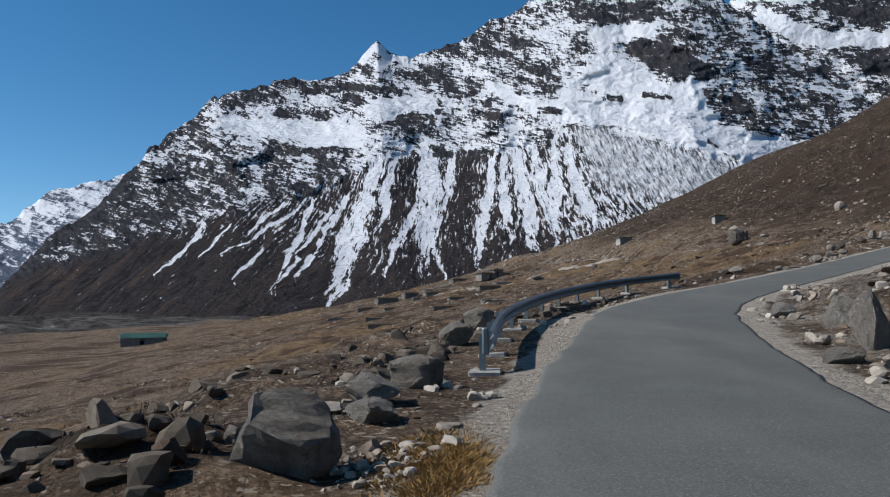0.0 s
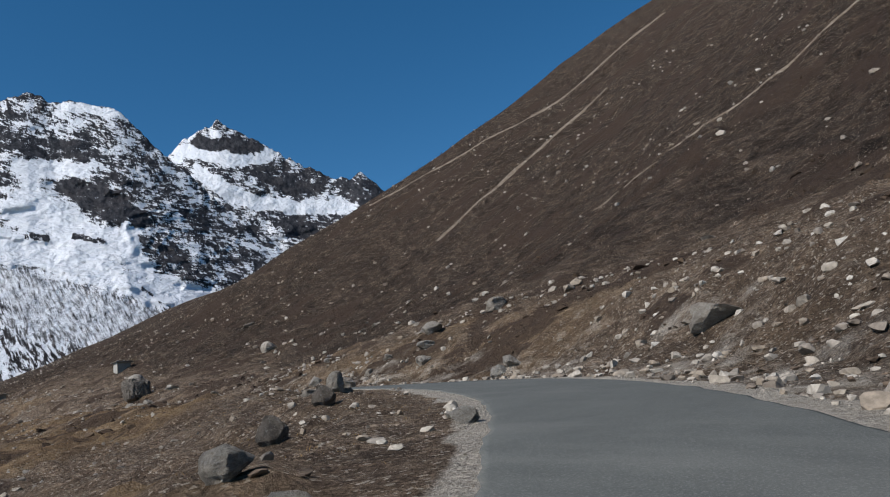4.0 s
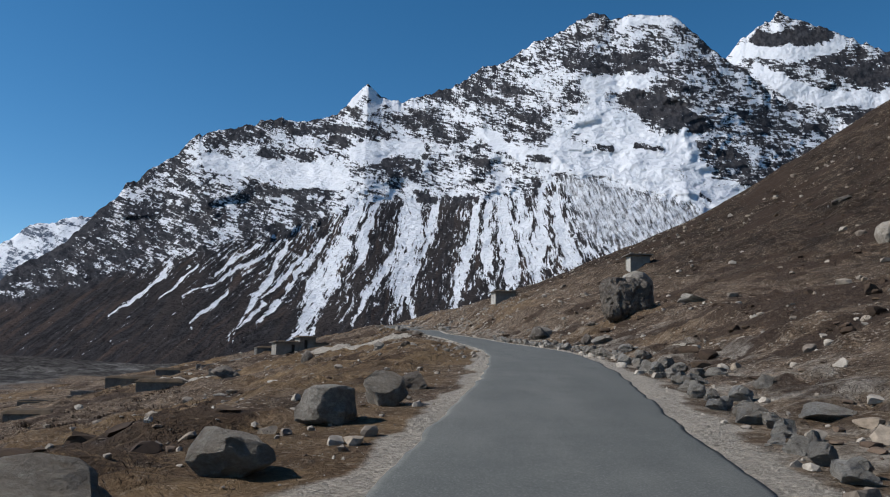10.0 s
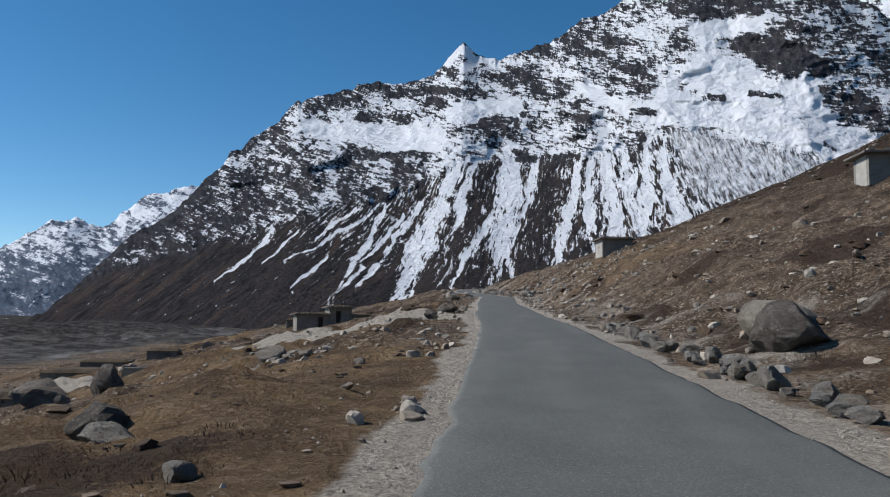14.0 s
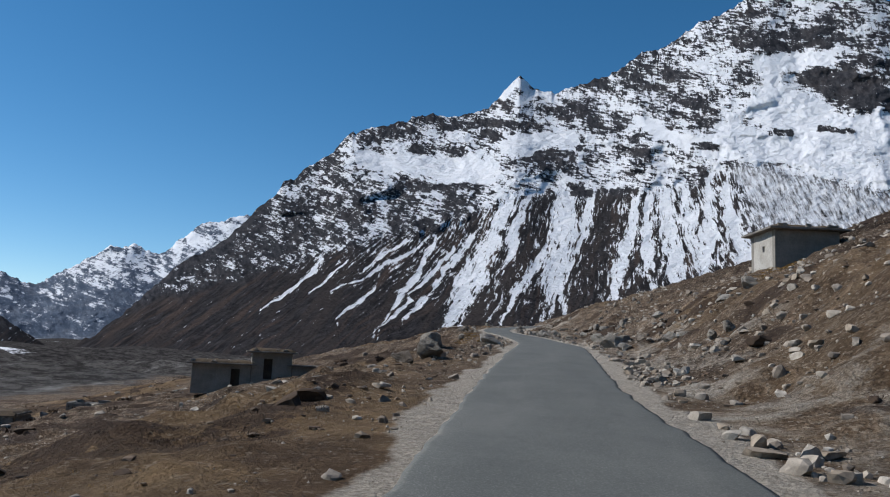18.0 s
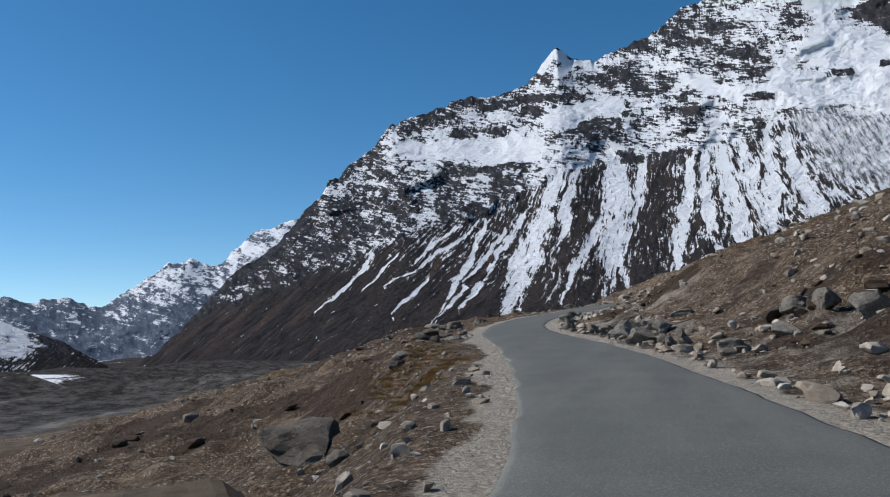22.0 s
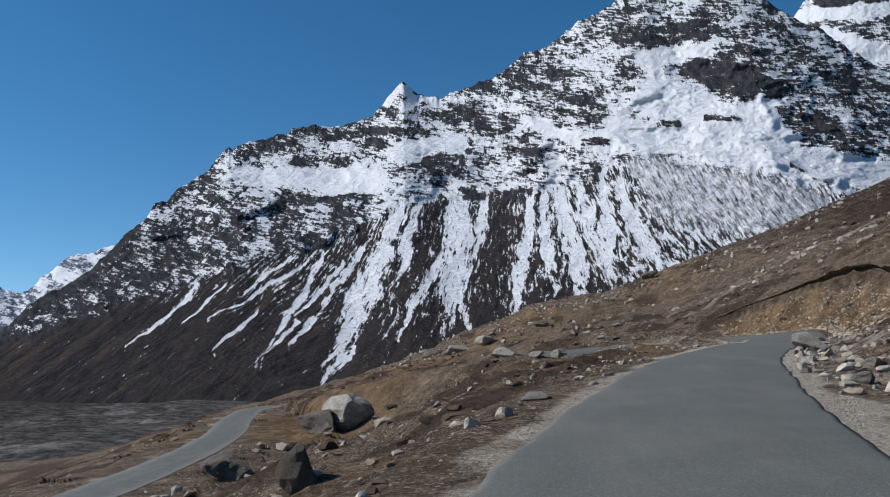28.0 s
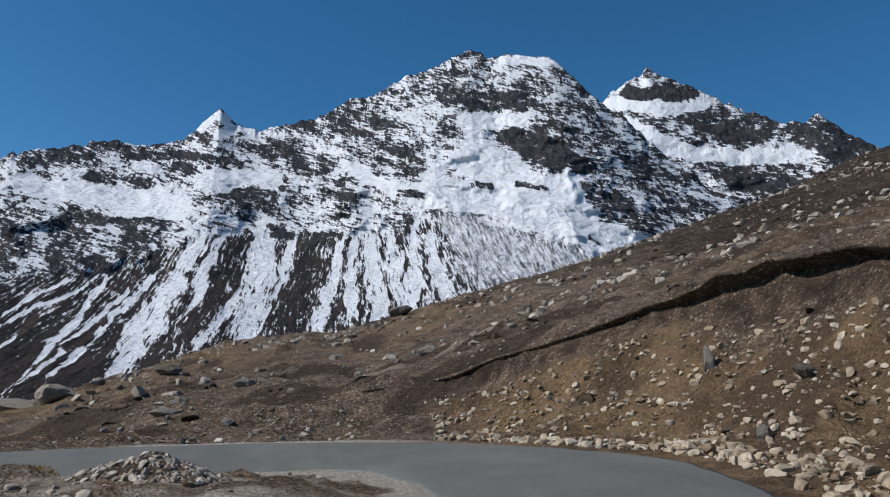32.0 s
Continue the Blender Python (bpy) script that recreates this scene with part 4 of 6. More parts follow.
def range_snow(A, E, top):
    mott = fbm(A / 0.55 + E / 1.2, E / 0.45, 5, 235, 0.68)
    s = 0.10 + 0.45 * mott + 0.52 * step(1.0, 6.5, E + 0.8 * mott) - 0.25 * np.clip(ridged(A / 2.0 + E / 2, E / 1.4, 4, 237), 0, 1)
    return np.clip(s, 0, 1.1), np.zeros_like(A), np.zeros_like(A)


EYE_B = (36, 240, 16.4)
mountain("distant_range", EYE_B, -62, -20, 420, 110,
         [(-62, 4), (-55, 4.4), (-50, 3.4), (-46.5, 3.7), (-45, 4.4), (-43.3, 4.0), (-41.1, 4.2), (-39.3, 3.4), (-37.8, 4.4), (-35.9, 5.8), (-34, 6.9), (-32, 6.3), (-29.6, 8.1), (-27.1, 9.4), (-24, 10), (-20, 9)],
         -2.0, [(-62, 3000), (-20, 2900)], [(-62, 4200), (-20, 3900)], range_snow, M_FAR, "far snowy mountain range closing the valley, haze tinted into its rock", jag=1.2, relief=1.0, seed=300, detail=1.0)


def hill_snow(A, E, top):
    mott = fbm(A / 2.2, E / 0.7, 4, 335, 0.6)
    s = step(-2.2, 2.2, E + 1.3 * mott) * (1.12 + 0.3 * mott) - 0.40 * np.clip(ridged(A / 5, E / 1.2, 3, 337), 0, 1)
    s = s * (1 - step(-44.5, -42.5, A) * (1 - step(1.5, 3.0, E)) * 0.9)
    return np.clip(s, 0, 1.05), 1 - step(-0.5, 1.5, E), np.zeros_like(A)


mountain("snowy_hill", EYE_B, -80, -38, 260, 90,
         [(-80, 6), (-60, 6.2), (-53, 5.3), (-49.3, 4.7), (-47.3, 3.9), (-44.3, 2.4), (-41.4, 1.2), (-38.9, -0.4), (-38, -1.5)],
         -2.5, [(-80, 1200), (-38, 1300)], [(-80, 2000), (-38, 1700)], hill_snow, M_MASSIF, "rounded snowy hill across the valley", jag=0.4, relief=0.9, seed=400)


# ---------------------------------------------------------------- things: helpers
def part(name, bm, mat, parent, label=""):
    me = bpy.data.meshes.new(name)
    bm.to_mesh(me)
    bm.free()
    me.materials.append(mat)
    ob = new(name, me)
    ob.parent = parent
    if label:
        ob["label"] = label
    return ob


def boxes(items, wobble=0.0, seed=0, bevel=0.0):
    """One mesh of boxes (cx, cy, cz, sx, sy, sz), each a little uneven."""
    rng = random.Random(seed)
    bm = bmesh.new()
    for cx, cy, cz, sx, sy, sz in items:
        got = bmesh.ops.create_cube(bm, size=1.0)["verts"]
        for v in got:
            v.co = Vector((cx + v.co.x * sx + rng.uniform(-wobble, wobble), cy + v.co.y * sy + rng.uniform(-wobble, wobble), cz + v.co.z * sz + rng.uniform(-wobble, wobble)))
    if bevel:
        bmesh.ops.bevel(bm, geom=bm.edges[:], offset=bevel, segments=1, affect="EDGES")
    return bm


def floor_at(x, y):
    return float(sheet_z(x, y))


def empty(name, m, label, category, group=""):
    ob = new(name)
    ob.matrix_basis = m
    return tagged(ob, label, category, group)


# ---------------------------------------------------------------- boulders
def boulder_mesh(seed, mat, cuts=9, flat=0.0, rugged=1.0, fine=3):
    rng = random.Random(seed)
    bm = bmesh.new()
    bmesh.ops.create_icosphere(bm, subdivisions=fine, radius=1.0)
    planes = []
    for _ in range(cuts):
        n = Vector((rng.gauss(0, 1), rng.gauss(0, 1), rng.gauss(0, 0.7) + flat)).normalized()
        planes.append((n, rng.uniform(0.42, 0.70)))
    for v in bm.verts:
        p = v.co.copy()
        for n, d in planes:
            over = p.dot(n) - d
            if over > 0:
                p -= n * over * 0.98
        q = p * 1.7 + Vector((seed * 3.1, 0, 0))
        p += p.normalized() * rugged * (0.065 * noise.fractal(q, 1.0, 2.0, 4) + 0.06 * noise.fractal(q * 3.6, 0.8, 2.0, 5))
        v.co = p
    xs = [v.co.x for v in bm.verts]
    ys = [v.co.y for v in bm.verts]
    zs = [v.co.z for v in bm.verts]
    for v in bm.verts:      # unit box, standing on z = 0
        v.co = Vector(((v.co.x - min(xs)) / (max(xs) - min(xs)) - 0.5, (v.co.y - min(ys)) / (max(ys) - min(ys)) - 0.5, (v.co.z - min(zs)) / (max(zs) - min(zs))))
    me = bpy.data.meshes.new("boulder")
    bm.to_mesh(me)
    bm.free()
    me.materials.append(mat)
    return me


BOULDERS = {
    "p": [boulder_mesh(11 + k, M_PALEROCK, 12) for k in range(5)],
    "g": [boulder_mesh(31 + k, M_ROCK, 11) for k in range(6)],
    "d": [boulder_mesh(61 + k, M_DARKROCK, 12) for k in range(5)],
}
KIND = {"p": "pale granite", "g": "grey lichened", "d": "dark weathered"}
rock_rng = random.Random(5)


def boulder(x, y, w, h, kind, where, depth=None):
    me = rock_rng.choice(BOULDERS[kind])
    ob = new("boulder", me)
    d2 = (ALL_LINE[:, 0] - x) ** 2 + (ALL_LINE[:, 1] - y) ** 2
    j = int(np.argmin(d2))
    gap, need = math.sqrt(d2[j]), 2.15 + 0.45 * w
    if gap < need:
        x, y = ALL_LINE[j, 0] + (x - ALL_LINE[j, 0]) * need / gap, ALL_LINE[j, 1] + (y - ALL_LINE[j, 1]) * need / gap
    size = "large" if w > 1.2 else "flat" if h < 0.4 * w else "angular"
    sink = 0.18 * h
    ob.matrix_basis = Matrix.LocRotScale((x, y, min(floor_at(x + a * w, y + b * w) for a, b in ((0, 0), (0.33, 0), (-0.33, 0), (0, 0.33), (0, -0.33))) - sink), Euler((rock_rng.uniform(-0.12, 0.12), rock_rng.uniform(-0.12, 0.12), rock_rng.uniform(-0.5, 0.5))),
                                         (w * 1.08, (depth or w * rock_rng.uniform(0.75, 1.1)), h + sink))
    return tagged(ob, f"{size} {KIND[kind]} boulder {where}", "boulder", "boulders along the road")


LOWER_SLOPE = [
    (36.3, 72.2, 0.17, 0.06, "p"),
    (36.9, 72.4, 0.17, 0.05, "p"),
    (42.8, 75.0, 1.00, 0.73, "g"),
    (35.6, 75.1, 0.27, 0.20, "p"),
    (37.5, 75.8, 0.29, 0.13, "p"),
    (35.9, 76.0, 0.60, 0.26, "p"),
    (42.8, 77.7, 0.57, 0.33, "g"),
    (36.4, 77.8, 0.48, 0.26, "g"),
    (46.0, 83.5, 0.95, 0.75, "p"),
    (43.4, 85.2, 0.50, 0.36, "p"),
    (44.9, 87.9, 0.56, 0.32, "p"),
    (46.2, 89.9, 0.71, 0.35, "p"),
    (39.5, 97.8, 0.81, 0.46, "g"),
]
for row in LOWER_SLOPE:
    boulder(*row, "on the stony lower slope")
FIELD_ROAD = [
    (39.8, 102.9, 0.47, 0.21, "d"),
    (40.4, 103.8, 0.73, 0.59, "g"),
    (47.2, 105.2, 0.46, 0.32, "p"),
    (47.9, 105.9, 0.38, 0.30, "p"),
    (40.9, 107.0, 0.57, 0.37, "d"),
    (47.5, 108.5, 0.38, 0.19, "p"),
    (48.2, 109.3, 0.60, 0.25, "g"),
    (47.8, 109.6, 0.41, 0.29, "g"),
    (47.9, 111.3, 0.46, 0.32, "p"),
    (48.7, 115.5, 0.58, 0.36, "g"),
    (48.5, 117.4, 0.55, 0.40, "g"),
    (49.2, 122.9, 0.69, 0.44, "p"),
    (50.0, 131.6, 1.04, 0.47, "g"),
    (49.8, 153.0, 2.07, 1.03, "g"),
]
for row in FIELD_ROAD:
    boulder(*row, "beside the straight road")
BEND_TOP = [
    (29.5, 260.6, 0.26, 0.15, "g"),
    (29.8, 260.8, 0.30, 0.15, "g"),
    (29.1, 262.5, 0.25, 0.07, "p"),
    (27.3, 262.3, 0.33, 0.11, "g"),
    (28.1, 263.1, 0.23, 0.10, "d"),
    (32.6, 265.8, 0.15, 0.09, "d"),
    (33.0, 266.3, 0.28, 0.18, "g"),
    (33.3, 268.0, 0.29, 0.22, "p"),
    (32.4, 267.9, 0.56, 0.45, "g"),
    (31.9, 269.4, 0.30, 0.26, "p"),
    (26.4, 267.4, 0.54, 0.27, "g"),
    (26.9, 268.3, 0.85, 0.42, "g"),
    (31.8, 272.5, 0.53, 0.37, "p"),
    (32.0, 274.7, 0.60, 0.42, "d"),
    (27.0, 273.3, 0.45, 0.38, "p"),
    (26.5, 276.9, 0.61, 0.18, "g"),
]
for row in BEND_TOP:
    boulder(*row, "at the top of the bend")
BELOW_BEND = [
    (20.0, 41.8, 0.38, 0.19, "p"),
    (20.8, 42.0, 0.53, 0.40, "g"),
    (17.9, 44.2, 0.41, 0.20, "d"),
    (22.3, 43.7, 0.50, 0.33, "g"),
    (22.7, 45.6, 0.58, 0.39, "g"),
    (28.6, 46.4, 0.44, 0.28, "p"),
    (29.6, 55.3, 0.64, 0.55, "d"),
    (41.2, 50.6, 2.02, 0.91, "g"),
]
for row in BELOW_BEND:
    boulder(*row, "beside the upper bend")
OUTER_BEND = [
    (-1.2, 6.1, 0.83, 0.66, "g"),
    (-1.8, 6.7, 0.19, 0.19, "g"),
    (-0.8, 8.1, 0.57, 0.25, "p"),
    (-0.9, 9.0, 0.69, 0.38, "p"),
    (-0.4, 10.6, 0.67, 0.45, "g"),
    (5.9, 11.7, 0.58, 0.25, "p"),
    (6.9, 12.7, 0.54, 1.00, "p"),
    (0.2, 16.6, 0.71, 0.53, "g"),
    (8.3, 16.5, 0.71, 0.71, "p"),
    (8.4, 19.6, 0.56, 0.39, "p"),
    (0.9, 20.1, 0.72, 0.57, "g"),
]
for row in OUTER_BEND:
    boulder(*row, "beside the guarded bend")
INNER_BEND = [
    (15.7, 37.8, 0.30, 0.18, "p"),
    (16.5, 37.7, 0.28, 0.19, "p"),
    (13.8, 39.2, 0.25, 0.13, "p"),
    (16.3, 38.1, 0.39, 0.26, "p"),
    (17.5, 38.0, 0.60, 0.10, "p"),
    (19.2, 39.5, 0.57, 0.45, "g"),
    (16.0, 42.6, 1.00, 0.54, "g"),
    (24.6, 48.4, 0.47, 0.44, "d"),
    (14.8, 60.4, 1.19, 1.19, "g"),
]
for row in INNER_BEND:
    boulder(*row, "in the turf below the bend")
FOOT_OF_SLOPE = [
    (33.7, 61.3, 0.76, 0.76, "g"),
    (34.3, 61.5, 0.49, 0.21, "g"),
    (42.9, 62.7, 0.94, 0.56, "p"),
    (35.2, 65.6, 0.81, 0.32, "g"),
    (43.7, 62.6, 0.73, 0.55, "p"),
    (46.0, 71.8, 1.12, 0.64, "g"),
    (48.4, 74.5, 1.30, 0.56, "p"),
    (49.9, 75.5, 1.37, 0.88, "g"),
    (54.2, 74.0, 1.59, 0.89, "g"),
    (46.9, 78.5, 0.73, 0.46, "g"),
    (48.2, 78.1, 0.63, 0.42, "g"),
    (50.4, 89.1, 0.73, 0.44, "p"),
]
for row in FOOT_OF_SLOPE:
    boulder(*row, "at the foot of the steep slope")
MEADOW_EDGE = [
    (44.6, 90.2, 0.71, 0.42, "g"),
    (38.4, 90.3, 0.40, 0.32, "p"),
    (38.9, 91.1, 0.35, 0.22, "g"),
    (39.2, 93.1, 0.55, 0.20, "g"),
    (39.0, 94.9, 0.93, 0.62, "g"),
    (46.6, 96.8, 0.48, 0.21, "p"),
    (39.8, 101.6, 0.91, 0.58, "g"),
    (47.2, 101.9, 0.70, 0.23, "p"),
    (78.4, 152.9, 2.64, 1.85, "g"),
    (85.9, 174.7, 2.09, 1.04, "d"),
]
for row in MEADOW_EDGE:
    boulder(*row, "on the edge of the meadow")
ROADSIDE = [
    (41.7, 128.8, 0.15, 0.09, "p"),
    (42.3, 128.9, 0.20, 0.15, "p"),
    (42.6, 131.5, 0.25, 0.16, "g"),
    (42.6, 133.2, 0.33, 0.15, "p"),
    (49.6, 134.1, 0.62, 0.66, "d"),
    (49.5, 136.3, 0.56, 0.24, "d"),
    (39.1, 141.9, 0.62, 0.42, "d"),
    (39.7, 141.3, 0.62, 0.30, "p"),
    (41.2, 139.6, 0.32, 0.18, "p"),
    (20.0, 169.3, 2.50, 1.50, "d"),
    (36.3, 155.4, 0.85, 0.75, "g"),
    (39.8, 137.3, 0.52, 0.26, "p"),
    (39.3, 137.6, 0.53, 0.43, "d"),
    (48.5, 138.1, 0.32, 0.43, "g"),
    (48.4, 139.5, 0.47, 0.29, "g"),
    (48.4, 141.9, 0.54, 0.34, "g"),
    (52.3, 146.2, 0.58, 0.33, "d"),
    (47.9, 149.3, 0.66, 0.28, "p"),
    (49.0, 150.1, 1.54, 1.06, "d"),
    (30.1, 157.4, 1.25, 1.13, "d"),
]
for row in ROADSIDE:
    boulder(*row, "by the road below the dark crag")
TRACK_SIDE = [
    (38.6, 168.3, 0.18, 0.14, "p"),
    (39.0, 168.9, 0.62, 0.41, "d"),
    (38.1, 168.8, 0.15, 0.16, "g"),
    (38.7, 170.6, 0.25, 0.22, "g"),
    (39.0, 170.7, 0.25, 0.12, "d"),
    (37.0, 171.2, 0.24, 0.15, "p"),
    (38.2, 174.9, 0.82, 0.27, "d"),
    (38.9, 176.0, 1.08, 0.54, "d"),
    (39.4, 179.2, 0.49, 0.34, "p"),
    (46.2, 182.1, 0.46, 0.27, "p"),
    (52.4, 193.7, 0.83, 0.31, "p"),
    (52.4, 196.7, 0.92, 0.34, "p"),
]
for row in TRACK_SIDE:
    boulder(*row, "beside the sandy track")
BELOW_HUT = [
    (43.0, 201.9, 0.34, 0.23, "p"),
    (35.4, 205.0, 0.71, 0.44, "d"),
    (35.8, 207.1, 0.93, 0.67, "g"),
    (46.2, 210.9, 0.47, 0.47, "p"),
    (45.6, 211.1, 0.36, 0.42, "g"),
    (45.0, 214.6, 0.72, 0.36, "g"),
    (44.7, 217.1, 0.98, 0.57, "p"),
    (42.7, 219.1, 0.72, 0.45, "p"),
    (49.0, 222.2, 0.98, 0.69, "p"),
    (48.0, 222.7, 1.20, 0.40, "p"),
    (35.6, 223.8, 1.15, 0.60, "p"),
    (47.1, 225.4, 0.88, 0.40, "p"),
    (42.3, 226.0, 1.36, 0.91, "p"),
    (43.0, 227.9, 0.96, 0.60, "g"),
    (45.6, 235.5, 1.03, 0.59, "p"),
]
for row in BELOW_HUT:
    boulder(*row, "on the slope below the stone hut")
STONE_ROW = [
    (33.5, 233.8, 0.78, 0.53, "g"),
    (42.0, 236.9, 0.43, 0.36, "g"),
    (41.6, 238.4, 0.48, 0.34, "g"),
    (41.5, 239.7, 1.03, 0.74, "p"),
    (32.6, 239.3, 0.38, 0.32, "g"),
    (43.6, 245.4, 0.77, 0.61, "g"),
    (29.6, 244.5, 1.81, 0.99, "d"),
    (42.1, 246.9, 0.83, 0.66, "g"),
    (43.8, 247.8, 0.68, 0.51, "d"),
    (40.4, 247.5, 0.60, 0.38, "p"),
    (41.4, 248.1, 0.62, 0.56, "g"),
    (39.2, 248.2, 0.63, 0.36, "g"),
    (41.1, 250.6, 0.78, 0.49, "g"),
]
for row in STONE_ROW:
    boulder(*row, "in the stony bank above the road")
ROCK_RIB = [
    (29.7, 255.2, 0.31, 0.29, "d"),
    (29.3, 256.1, 0.36, 0.24, "g"),
    (30.1, 256.8, 0.13, 0.13, "g"),
    (28.2, 258.1, 0.83, 0.38, "d"),
    (29.0, 259.1, 0.45, 0.19, "d"),
    (28.2, 259.0, 0.83, 0.31, "d"),
    (29.5, 259.6, 0.32, 0.14, "d"),
    (27.4, 260.8, 0.51, 0.21, "g"),
    (25.8, 268.4, 1.03, 0.39, "g"),
]
for row in ROCK_RIB:
    boulder(*row, "on the rocky rib below the road")
ROCK_BANK = [
    (37.8, 250.6, 0.32, 0.28, "p"),
    (37.7, 251.4, 0.46, 0.34, "g"),
    (38.1, 251.9, 0.32, 0.32, "p"),
    (37.0, 252.1, 0.86, 0.49, "g"),
    (37.4, 253.2, 0.36, 0.27, "d"),
    (36.7, 253.1, 0.36, 0.23, "d"),
    (37.6, 254.4, 0.68, 0.53, "p"),
    (29.2, 252.2, 0.61, 0.51, "d"),
    (36.3, 255.1, 1.04, 0.62, "p"),
    (29.1, 252.9, 0.64, 0.32, "g"),
    (37.4, 256.8, 0.68, 0.40, "g"),
    (38.4, 257.2, 0.91, 0.28, "p"),
    (36.9, 257.4, 0.54, 0.30, "p"),
    (35.6, 257.7, 0.62, 0.37, "g"),
    (35.1, 258.4, 0.52, 0.36, "p"),
    (32.8, 262.1, 0.56, 0.40, "g"),
]
for row in ROCK_BANK:
    boulder(*row, "heaped at the outer road edge")
SHOULDER = [
    (27.5, 284.8, 0.17, 0.07, "p"),
    (26.6, 284.9, 0.28, 0.10, "p"),
    (28.4, 285.7, 0.21, 0.11, "p"),
    (27.8, 286.2, 0.44, 0.12, "p"),
    (27.3, 286.4, 0.48, 0.27, "d"),
    (26.6, 288.6, 0.55, 0.52, "g"),
    (26.5, 290.3, 0.73, 0.42, "d"),
    (29.3, 301.8, 0.90, 0.60, "d"),
    (18.4, 304.4, 2.20, 1.45, "d"),
    (19.4, 306.6, 1.20, 1.10, "d"),
    (20.4, 308.2, 1.00, 0.75, "g"),
    (19.6, 317.0, 0.90, 0.75, "g"),
    (19.8, 333.0, 2.00, 1.30, "d"),
    (23.5, 331.0, 1.00, 0.50, "p"),
]
for row in SHOULDER:
    boulder(*row, "on the grassy shoulder of the road")
LOWER_SHOULDER = [
    (29.3, 308.3, 0.48, 0.58, "d"),
    (38.4, 313.3, 0.41, 0.25, "p"),
    (32.5, 314.1, 0.55, 0.15, "p"),
    (39.9, 316.1, 0.49, 0.24, "p"),
    (42.5, 326.3, 1.06, 0.67, "p"),
    (18.6, 356.5, 2.87, 1.84, "d"),
    (20.7, 358.9, 4.64, 2.95, "g"),
    (30.8, 395.2, 2.76, 1.38, "g"),
]
for row in LOWER_SHOULDER:
    boulder(*row, "above the lower road")
HAIRPIN = [
    (36.7, 335.9, 0.35, 0.16, "p"),
    (40.2, 336.6, 0.37, 0.13, "d"),
    (34.4, 353.3, 1.33, 0.40, "p"),
    (40.5, 355.5, 0.84, 0.34, "p"),
    (35.0, 357.9, 1.77, 0.89, "p"),
    (35.7, 357.6, 1.27, 0.76, "p"),
    (27.1, 398.7, 3.23, 1.35, "g"),
    (22.9, 407.2, 2.40, 1.20, "d"),
]
for row in HAIRPIN:
    boulder(*row, "on the grass inside the hairpin")
BANK_TOP = [
    (54.0, 351.9, 0.29, 0.34, "p"),
    (56.1, 353.6, 0.56, 0.39, "d"),
    (56.1, 357.3, 0.28, 0.63, "p"),
    (43.8, 367.4, 0.48, 0.27, "p"),
    (41.5, 369.7, 1.42, 0.40, "p"),
    (41.7, 370.8, 0.64, 0.30, "p"),
    (43.8, 375.6, 0.99, 0.50, "p"),
    (37.7, 395.7, 2.27, 0.83, "d"),
    (57.3, 425.7, 2.50, 1.37, "d"),
]
for row in BANK_TOP:
    boulder(*row, "on the slope above the hairpin")



# a row of rough stones set along the uphill edge
for k in range(130):
    yy = 97.0 + 0.50 * k + rock_rng.uniform(-0.2, 0.2)
    j = int(np.argmin(np.abs(UPPER_LINE[:, 1] - yy)))
    size = rock_rng.uniform(0.20, 0.46)
    boulder(UPPER_LINE[j, 0] + half_width(yy) + rock_rng.uniform(0.85, 1.35), yy, size, size * rock_rng.uniform(0.55, 0.95), rock_rng.choice("gppp"), "in the row along the road edge")


# ---------------------------------------------------------------- crag beside the road
def crag_block(name, parent, at_, size, seed, power=3.4, peak=0.0):
    """A squared-off rock with upright fissures and rough faces; peak draws its top to a point."""
    bm = bmesh.new()
    bmesh.ops.create_icosphere(bm, subdivisions=5, radius=1.0)
    for v in bm.verts:
        d = v.co.normalized()
        r = (abs(d.x) ** power + abs(d.y) ** power + abs(d.z) ** power) ** (-1 / power)
        p = d * r
        q = Vector((p.x * 1.5 + seed, p.y * 1.5, p.z * 0.6))
        fissure = max(0.0, 0.12 - abs(noise.noise(q * 1.7))) / 0.12
        r *= 1 + 0.16 * noise.fractal(q, 1, 2, 3) - 0.13 * fissure + 0.045 * noise.fractal(p * 5 + Vector((seed, 0, 0)), 0.8, 2, 4)
        p = d * r
        k = 1 - peak * max(0.0, (p.z + 0.3) / 1.3)
        v.co = Vector((p.x * k * size[0] / 2, p.y * k * size[1] / 2, (p.z + 0.9) * size[2] / 1.9))
    ob = part(name, bm, M_DARKROCK, parent)
    ob.location = at_
    return ob


def crag(x, y):
    """A tall dark rock with a lower block leaning on it."""
    ob = empty("crag", pose(x, y, floor_at(x, y) - 0.5), "tall dark fissured crag standing on the brown slope", "rock")
    crag_block("main_block", ob, (0, 0, 0), (3.5, 3.0, 2.9), 3.1)
    crag_block("low_block", ob, (-1.3, -1.5, 0.0), (1.1, 1.0, 0.9), 11.3, 2.8)
    return ob


for row in [(45.6, 80.8, 0.8, 0.7, "p"), (34.9, 211.6, 1.0, 0.75, "g")]:
    boulder(*row, "standing near the road edge")
crag(54.2, 143.6)
for row in [(57.6, 139.5, 2.0, 0.7, "g"), (57.4, 152.4, 2.3, 3.3, "g")]:
    boulder(*row, "beside the dark crag")


